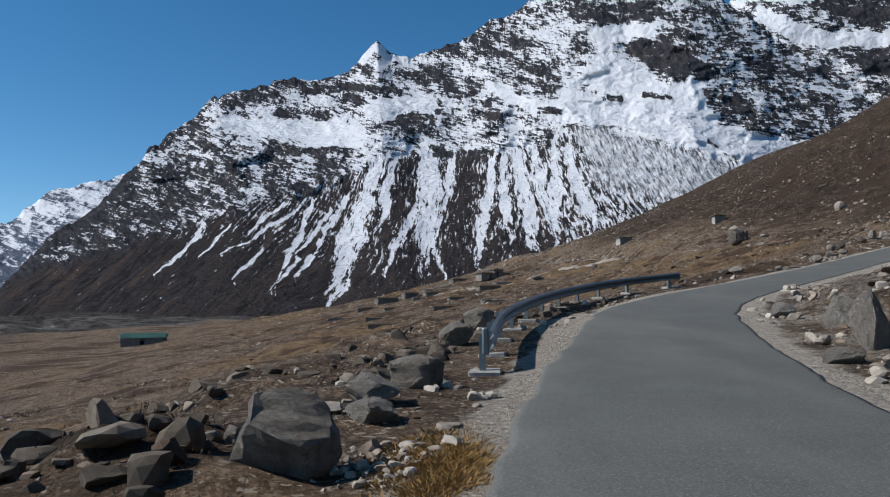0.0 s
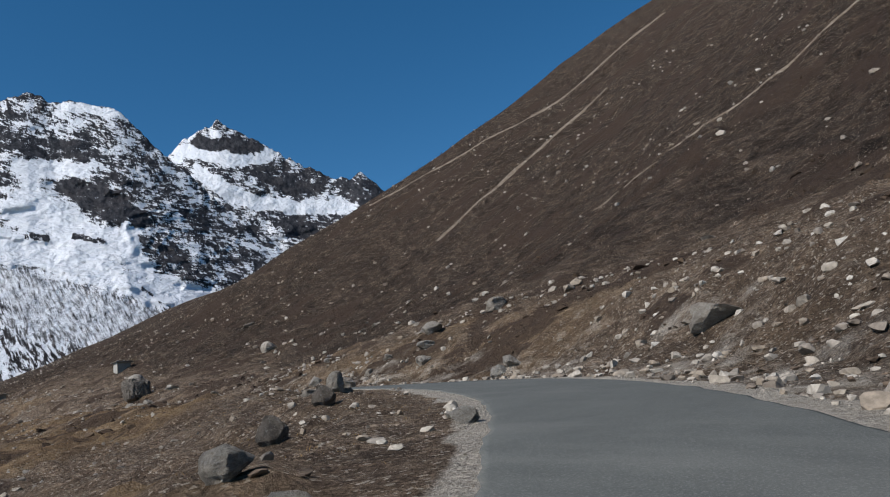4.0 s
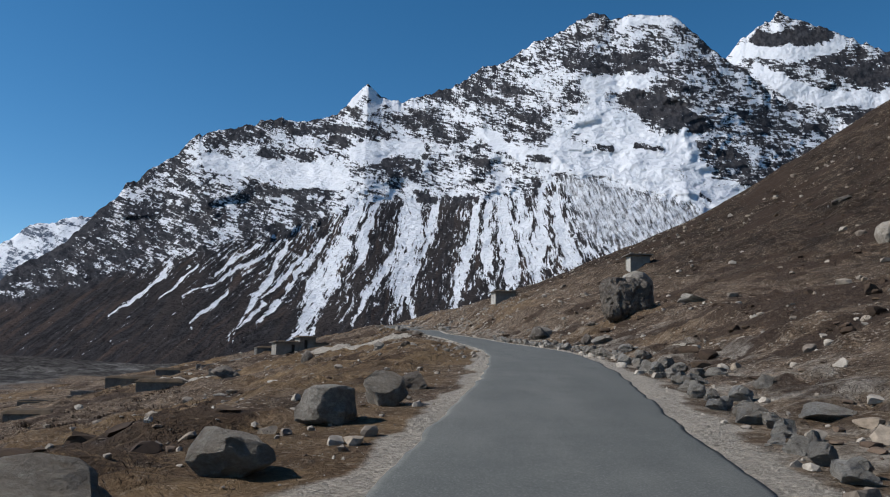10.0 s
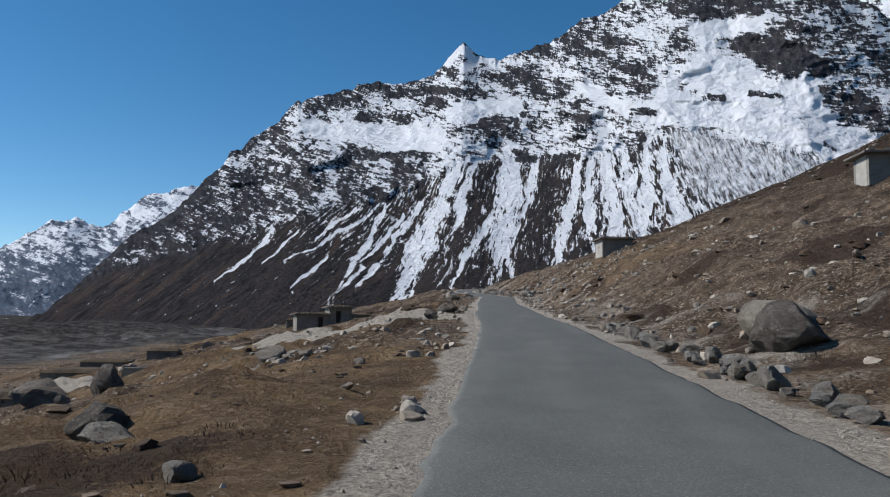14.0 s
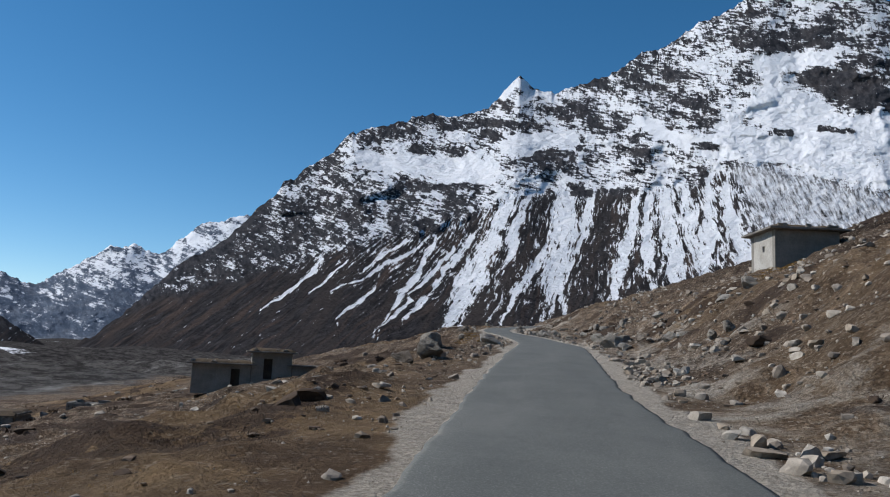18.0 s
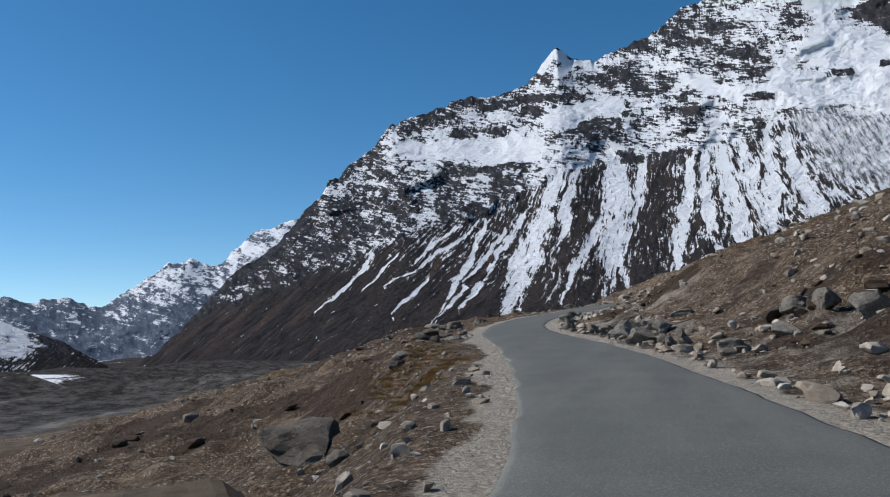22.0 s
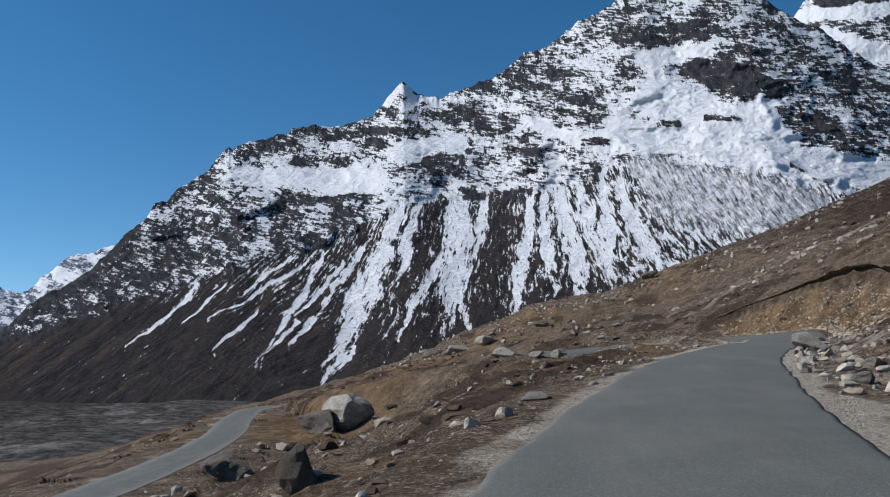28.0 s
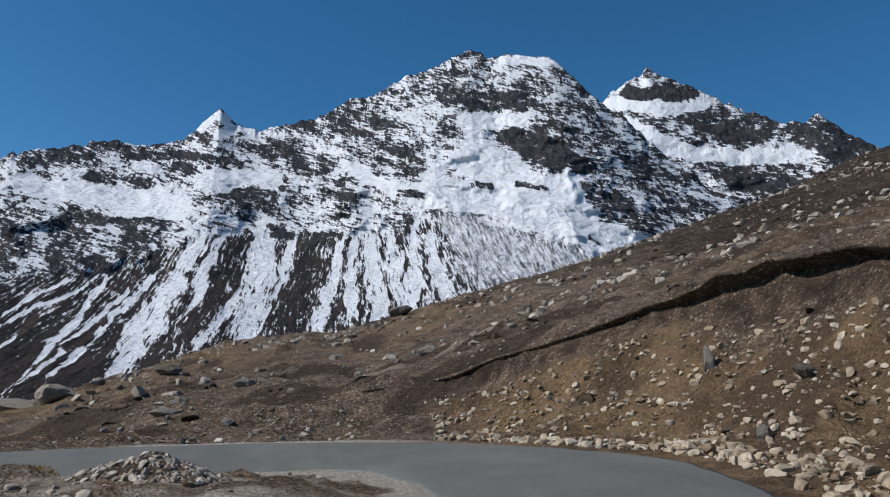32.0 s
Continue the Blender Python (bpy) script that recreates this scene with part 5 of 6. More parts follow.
# ---------------------------------------------------------------- stone huts and ruins
def plaster(name, a, b):
    m, t, p = material(name, 0.95, 0.15)
    v = coords(t)
    n1, n2 = noise_tex(t, v, 0.9, 6, 0.65), noise_tex(t, v, 9, 8, 0.7)
    col = mix(t, limits(t, n1, 0.3, 0.7), a, b)
    col = mix(t, limits(t, n2, 0.35, 0.75), mix(t, 0.35, col, (0.10, 0.09, 0.08)), col)
    t.links.new(col, p.inputs["Base Color"])
    bump(t, p, n2, 0.6, 0.05)
    return m


M_MUD = plaster("grey_mud_plaster", (0.22, 0.205, 0.18), (0.34, 0.32, 0.285))
# pale end walls: their sunlit brightness is put into this colour
M_SUNLIT_PALE = plaster("pale_sunlit_plaster", (0.40, 0.38, 0.34), (0.56, 0.54, 0.50))
M_TURF = plaster("dry_roof_turf", (0.060, 0.042, 0.026), (0.145, 0.100, 0.058))
M_SLAB = plaster("grey_stone_slab", (0.15, 0.14, 0.125), (0.29, 0.27, 0.24))
M_DOOR_FILL = plaster("dark_door_fill", (0.035, 0.030, 0.025), (0.085, 0.070, 0.055))


def holed_wall(length, height, thick, holes, seed):
    """A wall along x from 0 to length with rectangular openings (x0, x1, z0, z1) right through it, on uneven stone courses."""
    xs = sorted({0.0, length, *[h[0] for h in holes], *[h[1] for h in holes]})
    items = []
    for a, b in zip(xs, xs[1:]):
        gaps = sorted((h[2], h[3]) for h in holes if h[0] < (a + b) / 2 < h[1])
        z = -0.5
        for lo, hi in gaps + [(height, height)]:
            if lo > z + 1e-3:
                items.append(((a + b) / 2, thick / 2, (z + lo) / 2, b - a + 0.002, thick, lo - z))
            z = hi
    return boxes(items, 0.008, seed)


def stone_hut(x, y, yaw, w, d, h, label, group, door=None, window=None, side=M_MUD, roof_turf=True, z=None):
    """Flat-roofed hut: four walls with real openings, roof slabs, turf, stones on the eaves."""
    hut = empty("stone_hut", pose(x, y, floor_at(x + w / 2, y) - 0.05 if z is None else z, 0, 0, yaw), label, "hut", group)
    t = 0.35
    front = part("front_wall", holed_wall(w, h, t, ([door] if door else []), 1), M_MUD, hut)
    back = part("back_wall", holed_wall(w, h, t, [], 2), M_MUD, hut)
    back.location = (0, d - t, 0)
    left = part("side_wall", holed_wall(d - 2 * t, h, t, ([window] if window else []), 3), side, hut, "sunlit pale side wall")
    left.matrix_basis = pose(t, t, 0, 0, 0, 90)
    right = part("side_wall", holed_wall(d - 2 * t, h, t, [], 4), side, hut)
    right.matrix_basis = pose(w, t, 0, 0, 0, 90)
    if door:
        # dark panel added just behind the door opening
        leaf = boxes([((door[0] + door[1]) / 2, t + 0.03, (door[2] + door[3]) / 2, door[1] - door[0] - 0.04, 0.05, door[3] - door[2] - 0.03)], 0.004, 5, 0.01)
        part("door", leaf, M_DOOR_FILL, hut, "dark panel filling the door opening")
    rng = random.Random(int(x * 10 + y))
    nx, ny = max(3, int(w / 0.75)), max(2, int(d / 0.9))
    sx, sy = (w + 0.9) / nx, (d + 0.9) / ny
    for i in range(nx):
        for j in range(ny):
            slab = boxes([(-0.45 + (i + 0.5) * sx, -0.45 + (j + 0.5) * sy, h + 0.07 + rng.uniform(-0.015, 0.02), sx * 0.99, sy * 0.99, 0.12)], 0.02, i * 7 + j, 0.012)
            part("roof_slab", slab, M_SLAB, hut)
    if roof_turf:
        bm = bmesh.new()
        bmesh.ops.create_grid(bm, x_segments=26, y_segments=18, size=0.5)
        for v in bm.verts:
            e = min(0.5 - abs(v.co.x), 0.5 - abs(v.co.y)) * 2
            z0 = 0.14 + 0.20 * min(1, e * 5) + 0.09 * noise.fractal(Vector((v.co.x * w * 1.4, v.co.y * d * 1.4, x)), 1, 2, 4)
            v.co = Vector((w / 2 + v.co.x * (w + 0.55), d / 2 + v.co.y * (d + 0.55), h + (z0 if e > 0.01 else 0.05)))
        part("turf", bm, M_TURF, hut, "dry brown turf layer")
        for k in range(int(w * 2.2)):
            part("eaves_stone", boxes([(rng.uniform(-0.2, w + 0.2), rng.choice((-0.18, d + 0.1)), h + 0.26, rng.uniform(0.18, 0.42), rng.uniform(0.15, 0.3), rng.uniform(0.1, 0.2))], 0.04, k, 0.02), M_ROCK, hut)
    return hut


stone_hut(51.0, 226.0, 12, 3.6, 3.2, 2.35, "grey plastered stone hut with a flat turf roof on the slope", "stone huts", window=(1.0, 1.3, 1.25, 1.6), side=M_SUNLIT_PALE, z=19.0)
stone_hut(65.0, 186.3, 3, 2.4, 2.2, 1.55, "small roofless-looking hut with a pale end wall on the slope", "stone huts", side=M_SUNLIT_PALE)
# the low house below the road: two rooms and a slab-roofed annex
stone_hut(10.9, 236.7, 26, 4.4, 3.6, 1.75, "long low mud-plastered hut with a sagging turf roof", "stone huts", door=(2.9, 3.6, 0, 1.45), z=floor_at(13.1, 237.8) + 0.05)
stone_hut(14.9, 238.65, 26, 3.1, 3.6, 2.05, "taller end room of the low hut under a turf roof", "stone huts", door=(0.9, 1.6, 0, 1.6), z=floor_at(16.2, 239.3) + 0.05)
stone_hut(17.75, 240.0, 26, 2.5, 2.4, 1.2, "small slab-roofed annex beside the low hut", "stone huts", roof_turf=False)


def ruin(x, y, yaw, w, d, h, label, roofed=False, near=False):
    """Walls of piled stone, broken along the top; some keep a turf roof."""
    base = min(floor_at(x, y), floor_at(x + w * math.cos(radians(yaw)), y + w * math.sin(radians(yaw))), floor_at(x, y + d))
    ob = empty("stone_ruin", pose(x, y, base, 0, 0, yaw), label, "ruin", "stone ruins on the meadow")
    rng = random.Random(int(x * 7 + y * 3))
    for name, length, m in (("front_wall", w, pose(0, 0, 0)), ("back_wall", w, pose(0, d, 0)), ("side_wall", d, pose(0, 0, 0, 0, 0, 90)), ("side_wall", d, pose(w, 0, 0, 0, 0, 90))):
        items, z = [], -0.5
        while z < h:
            c, hh = 0.0, rng.uniform(0.16, 0.3)
            while c < length:
                l = rng.uniform(0.25, 0.65)
                top = h * (0.75 + 0.35 * noise.noise(Vector((c * 0.6, x, y))))
                if z < top or roofed:
                    items.append((c + l / 2, rng.uniform(-0.04, 0.04), z + hh / 2, l * 0.96, 0.42, hh * 0.96))
                c += l
            z += hh
        seed = rng.randrange(999)
        wall = part(name, boxes(items[:1] if near else items, 0.025, seed), M_SLAB, ob)
        wall.matrix_basis = m
        if near:
            for k, item in enumerate(items[1:]):
                part("stone", boxes([item], 0.025, seed + k, 0.03), M_SLAB, wall)
    if roofed:
        bm = bmesh.new()
        bmesh.ops.create_grid(bm, x_segments=18, y_segments=14, size=0.5)
        for v in bm.verts:
            e = min(0.5 - abs(v.co.x), 0.5 - abs(v.co.y)) * 2
            v.co = Vector((w / 2 + v.co.x * (w + 0.8), d / 2 + v.co.y * (d + 0.8), h + (0.35 * min(1, e * 4) + 0.10 * noise.fractal(Vector((v.co.x * w, v.co.y * d, y)), 1, 2, 3) if e > 0.01 else -0.02)))
        part("turf_roof", bm, M_TURF, ob, "sagging dry turf roof")
    return ob


for x, y, yaw, w, d, h, roofed in [
    (1.0, 164.5, 10, 3.8, 3.0, 0.9, True), (-14.0, 181, 12, 5.0, 3.4, 1.0, True), (-8.0, 197, 8, 4.0, 3.0, 1.1, False), (-5.0, 206, 15, 6.5, 3.5, 1.2, True),
    (8.0, 178, 14, 4.6, 3.2, 1.2, True), (12.5, 190, 16, 3.6, 2.8, 1.1, False), (-20.5, 237.5, 20, 6.0, 4.0, 2.0, True), (-12.5, 241, 20, 4.0, 3.4, 2.1, True),
    (-6.5, 246.5, 20, 10.0, 2.4, 1.1, False), (2.5, 258, 20, 7.0, 3.6, 1.8, True), (-24, 214, 10, 5.5, 3.5, 1.1, True), (-30, 200, 0, 6.0, 3.5, 1.0, False),
    (-16, 158, 5, 5.0, 3.0, 1.0, False), (-2, 140, 0, 4.5, 3.0, 0.9, True), (6, 118, 8, 4.0, 3.0, 0.8, False), (-12, 122, 0, 5.0, 3.2, 0.9, True),
]:
    ruin(x, y, yaw, w, d, h, "low dry-stone hut under a sagging turf roof" if roofed else "broken dry-stone enclosure wall on the meadow", roofed)
# turf-capped stone platform close to the road
ruin(27.6, 238.4, 36, 3.2, 2.2, 1.2, "turf-capped low dry-stone hut close below the road", True, True)


# ---------------------------------------------------------------- far shed with a green roof
def shed(x, y, yaw, w, d, h):
    ob = empty("shed", pose(x, y, floor_at(x, y) - 0.3, 0, 0, yaw), "long grey shed with a green sheet-metal roof", "shed")
    green, t, p = material("green_sheet_metal", 0.45, 0.4)
    n = noise_tex(t, coords(t), 0.6, 5, 0.6)
    t.links.new(mix(t, n, (0.06, 0.15, 0.13), (0.12, 0.26, 0.22)), p.inputs["Base Color"])
    part("wall", holed_wall(w, h, 0.3, [(w * 0.45, w * 0.55, 0, 2.6)], 8), M_SLAB, ob)
    back = part("wall", holed_wall(w, h, 0.3, [], 9), M_SLAB, ob)
    back.location = (0, d - 0.3, 0)
    for k, xx in enumerate((0.3, w)):
        end = part("end_wall", holed_wall(d - 0.6, h, 0.3, [], 10 + k), M_SLAB, ob)
        end.matrix_basis = pose(xx, 0.3, 0, 0, 0, 90)
    for sgn in (0, 1):
        bm = bmesh.new()
        n_rib = 40
        vs = []
        for i in range(n_rib + 1):
            xx = -0.5 + (w + 1) * i / n_rib
            lift = 0.05 * (i % 2)
            y0, y1 = (-0.5, d / 2) if sgn == 0 else (d + 0.5, d / 2)
            vs.append((bm.verts.new((xx, y0, h + 0.05 + lift)), bm.verts.new((xx, y1, h + 1.5 + lift))))
        for a, b in zip(vs, vs[1:]):
            bm.faces.new((a[0], b[0], b[1], a[1]))
        bmesh.ops.solidify(bm, geom=bm.faces[:], thickness=0.06)
        part("roof_sheet", bm, green, ob)
    return ob


shed(-99, 238, 12, 12.5, 6.0, 3.0)


# ---------------------------------------------------------------- guard rail at the first bend
M_STEEL, st, sp = material("galvanised_steel", 0.5, 0.5)
sp.inputs["Metallic"].default_value = 0.8
sn = noise_tex(st, coords(st), 3.0, 6, 0.65)
st.links.new(mix(st, sn, (0.13, 0.155, 0.165), (0.27, 0.31, 0.325)), sp.inputs["Base Color"])
M_CONCRETE = plaster("pale_concrete", (0.36, 0.35, 0.32), (0.52, 0.50, 0.46))


def guard_rail():
    rail = RAIL.copy()
    e = np.gradient(rail[:, :2], axis=0)
    e /= np.linalg.norm(e, axis=1)[:, None]
    side = np.stack([-e[:, 1], e[:, 0]], 1)
    rail[:, 2] = near_road(rail[:, 0], rail[:, 1])[1] - 0.10
    for _ in range(6):
        rail[1:-1, 2] = (rail[:-2, 2] + 2 * rail[1:-1, 2] + rail[2:, 2]) / 4
    ob = empty("guard_rail", pose(*rail[0]), "galvanised steel crash barrier on posts along the bend", "guard rail")
    o = rail[0]
    # W-shaped beam, 31 cm high
    prof = [(0.0, 0.36), (0.05, 0.40), (0.08, 0.435), (0.05, 0.475), (0.0, 0.515), (0.05, 0.555), (0.08, 0.595), (0.05, 0.635), (0.0, 0.67)]
    bm = bmesh.new()
    rows = []
    for k in range(len(rail)):
        rows.append([bm.verts.new((rail[k, 0] - side[k, 0] * (q + 0.06) - o[0], rail[k, 1] - side[k, 1] * (q + 0.06) - o[1], rail[k, 2] + z - o[2])) for q, z in prof])
    for a, b in zip(rows, rows[1:]):
        for i in range(len(prof) - 1):
            bm.faces.new((a[i], b[i], b[i + 1], a[i + 1]))
    bmesh.ops.recalc_face_normals(bm, faces=bm.faces[:])
    bmesh.ops.solidify(bm, geom=bm.faces[:], thickness=0.006)
    part("beam", bm, M_STEEL, ob, "grey W-profile steel beam")
    s = 0.0
    k = 0
    while k < len(rail):
        p = rail[k] - o
        yaw = math.degrees(math.atan2(side[k, 1], side[k, 0])) - 90
        post = part("post", boxes([(0, 0.005, 0.12, 0.15, 0.008, 1.0), (-0.07, 0.05, 0.12, 0.008, 0.09, 1.0), (0.07, 0.05, 0.12, 0.008, 0.09, 1.0)]), M_STEEL, ob)
        post.matrix_basis = pose(p[0], p[1], p[2], 0, 0, yaw)
        spacer = part("spacer", boxes([(0, -0.03, 0.515, 0.14, 0.06, 0.30)], 0, 0, 0.006), M_STEEL, post)
        foot = part("footing", boxes([(0, 0.0, -0.02, 0.52, 0.50, 0.16)], 0.02, k, 0.02), M_CONCRETE, ob, "pale concrete footing")
        foot.matrix_basis = pose(p[0], p[1], p[2], 0, 0, yaw)
        k += 5
    end = part("end_plate", boxes([(0, 0.0, 0.51, 0.10, 0.22, 0.42)], 0.01, 3, 0.02), M_STEEL, ob, "flared steel end plate")
    return ob


guard_rail()


# ---------------------------------------------------------------- scattered stones, scrub and grass
def island_material(name, cols, rough=0.95):
    m, t, p = material(name, rough, 0.15)
    r = t.nodes.new("ShaderNodeNewGeometry").outputs["Random Per Island"]
    n = noise_tex(t, coords(t), 7.0, 4, 0.7)
    k = len(cols) - 1
    col = ramp(t, r, [(i / k, c) for i, c in enumerate(cols)])
    col = mix(t, limits(t, n, 0.3, 0.75), mix(t, 0.45, col, (0.02, 0.017, 0.014)), col)
    t.links.new(col, p.inputs["Base Color"])
    return m


M_STONES = island_material("mixed_loose_stones", [(0.24, 0.195, 0.155), (0.38, 0.33, 0.275), (0.56, 0.50, 0.42), (0.32, 0.255, 0.19), (0.66, 0.60, 0.52)])
M_RUBBLE = island_material("tan_bank_rubble", [(0.27, 0.20, 0.135), (0.42, 0.335, 0.235), (0.60, 0.51, 0.39), (0.33, 0.245, 0.16)])
M_GULLY = island_material("dark_gully_rock", [(0.08, 0.066, 0.052), (0.16, 0.13, 0.10), (0.11, 0.088, 0.068), (0.26, 0.22, 0.175)])
M_SCRUB = island_material("dry_dwarf_scrub", [(0.050, 0.034, 0.025), (0.095, 0.064, 0.044), (0.070, 0.047, 0.033), (0.14, 0.096, 0.063)])
M_STRAW = island_material("golden_dry_grass", [(0.30, 0.175, 0.055), (0.50, 0.30, 0.10), (0.40, 0.25, 0.095), (0.25, 0.155, 0.07)])

def ico(level):
    b = bmesh.new()
    bmesh.ops.create_icosphere(b, subdivisions=level, radius=1.0)
    b.verts.ensure_lookup_table()
    out = np.array([v.co[:] for v in b.verts]), np.array([[v.index for v in f_.verts] for f_ in b.faces])
    b.free()
    return out


ICO = {1: ico(1), 2: ico(2),
       0: (np.array([(1, 0, 0), (-1, 0, 0), (0, 1, 0), (0, -1, 0), (0, 0, 1), (0, 0, -1)], float),
           np.array([(0, 2, 4), (2, 1, 4), (1, 3, 4), (3, 0, 4), (2, 0, 5), (1, 2, 5), (3, 1, 5), (0, 3, 5)]))}
rs = np.random.RandomState(8)


def stones(name, xs, ys, sizes, mat, label, category="stones", flat=0.85, level=1):
    """Many loose stones, half sunk, in one object."""
    n = len(xs)
    z = sheet_z(xs, ys)
    ICO_V, ICO_F = ICO[level]
    V = np.repeat(ICO_V[None], n, 0)
    for k in range(8):                                   # broken faces
        c = rs.normal(0, 1, (n, 1, 3))
        c /= np.linalg.norm(c, axis=2, keepdims=True)
        over = np.maximum((V * c).sum(2, keepdims=True) - rs.uniform(0.30, 0.75, (n, 1, 1)), 0)
        V = V - c * over
    V = V * (1 + rs.uniform(-0.10, 0.10, (n, len(ICO_V), 1)) * (1 if level else 3))
    V = np.clip(V, -rs.uniform(0.62, 1.0, (n, 1, 3)), rs.uniform(0.62, 1.0, (n, 1, 3)))
    V = V * np.stack([rs.uniform(0.7, 1.3, n), rs.uniform(0.7, 1.2, n), rs.uniform(0.65, 1.05, n) * flat], -1)[:, None, :] * sizes[:, None, None]
    a = rs.uniform(0, 6.28, n)[:, None]
    X, Y = V[..., 0] * np.cos(a) - V[..., 1] * np.sin(a), V[..., 0] * np.sin(a) + V[..., 1] * np.cos(a)
    P = np.stack([X + xs[:, None], Y + ys[:, None], V[..., 2] + (z + 0.18 * sizes * flat)[:, None]], -1)
    F = (ICO_F[None] + (np.arange(n) * len(ICO_V))[:, None, None]).reshape(-1, 3)
    return tagged(new(name, mesh_from(name, P.reshape(-1, 3), F, mat)), label, category, kind="stuff")


def tufts(name, xs, ys, rad, high, blades, mat, label, category, wide=0.03, lean=1.2, dome=0.0):
    """Clumps of thin blades or twigs: a bent triangle pair each."""
    n = len(xs)
    z = sheet_z(xs, ys)
    a = rs.uniform(0, 6.28, (n, blades))
    r = rad[:, None] * np.sqrt(rs.uniform(0, 1, (n, blades)))
    bx, by = xs[:, None] + r * np.cos(a), ys[:, None] + r * np.sin(a)
    h = high[:, None] * (1.05 - 0.6 * (r / rad[:, None]) ** 2) * rs.uniform(0.6, 1.2, (n, blades))
    b = a + rs.uniform(-0.9, 0.9, (n, blades))
    tx, ty = bx + lean * h * np.cos(b) * rs.uniform(0, 1, (n, blades)), by + lean * h * np.sin(b) * rs.uniform(0, 1, (n, blades))
    c = rs.uniform(0, 6.28, (n, blades))
    wx, wy = wide * np.cos(c) * rs.uniform(0.5, 1.2, (n, blades)), wide * np.sin(c) * rs.uniform(0.5, 1.2, (n, blades))
    z0 = z[:, None] - 0.03 + dome * high[:, None] * np.sqrt(np.clip(1 - (r / rad[:, None]) ** 2, 0, 1))
    h = h * (1 - 0.55 * min(dome, 1))
    P = np.stack([np.stack([bx - wx, by - wy, z0], -1), np.stack([bx + wx, by + wy, z0], -1),
                  np.stack([(bx + tx) / 2 + wx * 0.8, (by + ty) / 2 + wy * 0.8, z0 + h * 0.65], -1), np.stack([tx, ty, z0 + h], -1)], 2)
    m = n * blades
    i = np.arange(m)[:, None] * 4
    F = np.concatenate([i + np.array([[0, 1, 2]]), i + np.array([[0, 2, 3]])])
    return tagged(new(name, mesh_from(name, P.reshape(-1, 3), F, mat)), label, category, kind="stuff")


def scatter(n, y0, y1, lat0, lat1, power=1.0, keep=None, clear=0.35):
    """Random places beside the road, denser towards it, clear of the asphalt."""
    y = rs.uniform(y0, y1, n)
    u = rs.uniform(0, 1, n) ** power
    x = np.interp(y, BASE_Y, BASE_X) + lat0 + (lat1 - lat0) * u
    d, _ = near_road(x, y)
    ok = d > HALF + clear
    if keep is not None:
        ok &= keep(x, y)
    return x[ok], y[ok]


def clustered(scale, seed, lo):
    return lambda x, y: fbm(x / scale, y / scale, 3, seed) + rs.uniform(-0.25, 0.25, len(x)) > lo


def sizes(n, lo, hi, p=2.2):
    return lo + (hi - lo) * rs.uniform(0, 1, n) ** p


def stone_field(name, x, y, size, mat, label, category="stones", flat=0.85):
    """Larger stones with more faces, the small ones plain."""
    for prefix, lo, hi, level in (("", 0.12, 9.0, 2), ("small_", 0.05, 0.12, 1), ("tiny_", 0.0, 0.05, 0)):
        k = (size >= lo) & (size < hi)
        if k.any():
            stones(prefix + name, x[k], y[k], size[k], mat, prefix.replace("_", " ") + label, category, flat, level)


x, y = scatter(30000, -4, 372, 2.1, 17, 1.5, clustered(5, 501, -0.18))
few = (y > 100) & (y < 182) & (rs.uniform(0, 1, len(x)) < 0.72)
x, y = x[~few], y[~few]
size = sizes(len(x), 0.025, 0.27, 4.2) * np.where((y > 324) & (x > 49), 0.5, 1.0)
stone_field("roadside_stones", x, y, size, M_STONES, "loose grey and tan stones on the uphill roadside")
x, y = scatter(24000, -4, 372, -2.0, -20, 1.3, clustered(4, 502, 0.0))
stone_field("meadow_stones", x, y, sizes(len(x), 0.02, 0.20, 3.8), M_STONES, "tan stones scattered in the turf below the road")
x, y = scatter(15000, -2, 370, -3.6, 4.2, 1.0, lambda a, b: near_road(a, b)[0] < HALF + 1.6, -0.05)
stones("verge_gravel", x, y, sizes(len(x), 0.010, 0.05, 2.4), M_STONES, "pale gravel along the asphalt edges", "gravel", level=0)
x, y = scatter(9000, -30, 480, 14, 150, 1.3, clustered(16, 503, -0.05))
stones("slope_stones", x, y, sizes(len(x), 0.10, 0.65, 3.6), M_STONES, "rocks strewn over the brown hillside")
x, y = scatter(2600, 0, 420, -14, -90, 1.2, clustered(14, 504, 0.0))
stones("far_meadow_stones", x, y, sizes(len(x), 0.10, 0.6, 3.0), M_STONES, "rocks strewn over the lower meadow")
x, y = scatter(24000, 324, 380, 0.5, 14, 1.0, lambda a, b: (a > 50) & (near_road(a, b)[0] < 8.0 - 1.1 * fbm(a / 4.5, b / 4.5, 3, 29) - lip_shift(b)), 1.0)
stone_field("bank_rubble", x, y, sizes(len(x), 0.020, 0.17, 3.2), M_RUBBLE, "angular tan rubble on the cut bank", "rubble")
x, y = scatter(2600, 4, 30, -4.0, -13, 1.0, clustered(3, 505, -0.12), 1.0)
stone_field("gully_rocks", x, y, sizes(len(x), 0.04, 0.30, 3.6), M_GULLY, "tumbled rocks below the crash barrier", "rocks")

M_CLOD = island_material("earth_clods", [(0.12, 0.083, 0.060), (0.22, 0.158, 0.114), (0.15, 0.105, 0.076), (0.32, 0.245, 0.180), (0.09, 0.063, 0.046)])
x, y = scatter(17000, -4, 372, -2.4, -15, 1.4, clustered(3, 531, -0.02), 0.9)
stone_field("meadow_clods", x, y, sizes(len(x), 0.025, 0.14, 3.4), M_CLOD, "brown clods of earth and turf beside the road", "clods", 0.5)
x, y = scatter(20000, -4, 378, 2.4, 16, 1.4, clustered(3, 532, -0.06), 0.9)
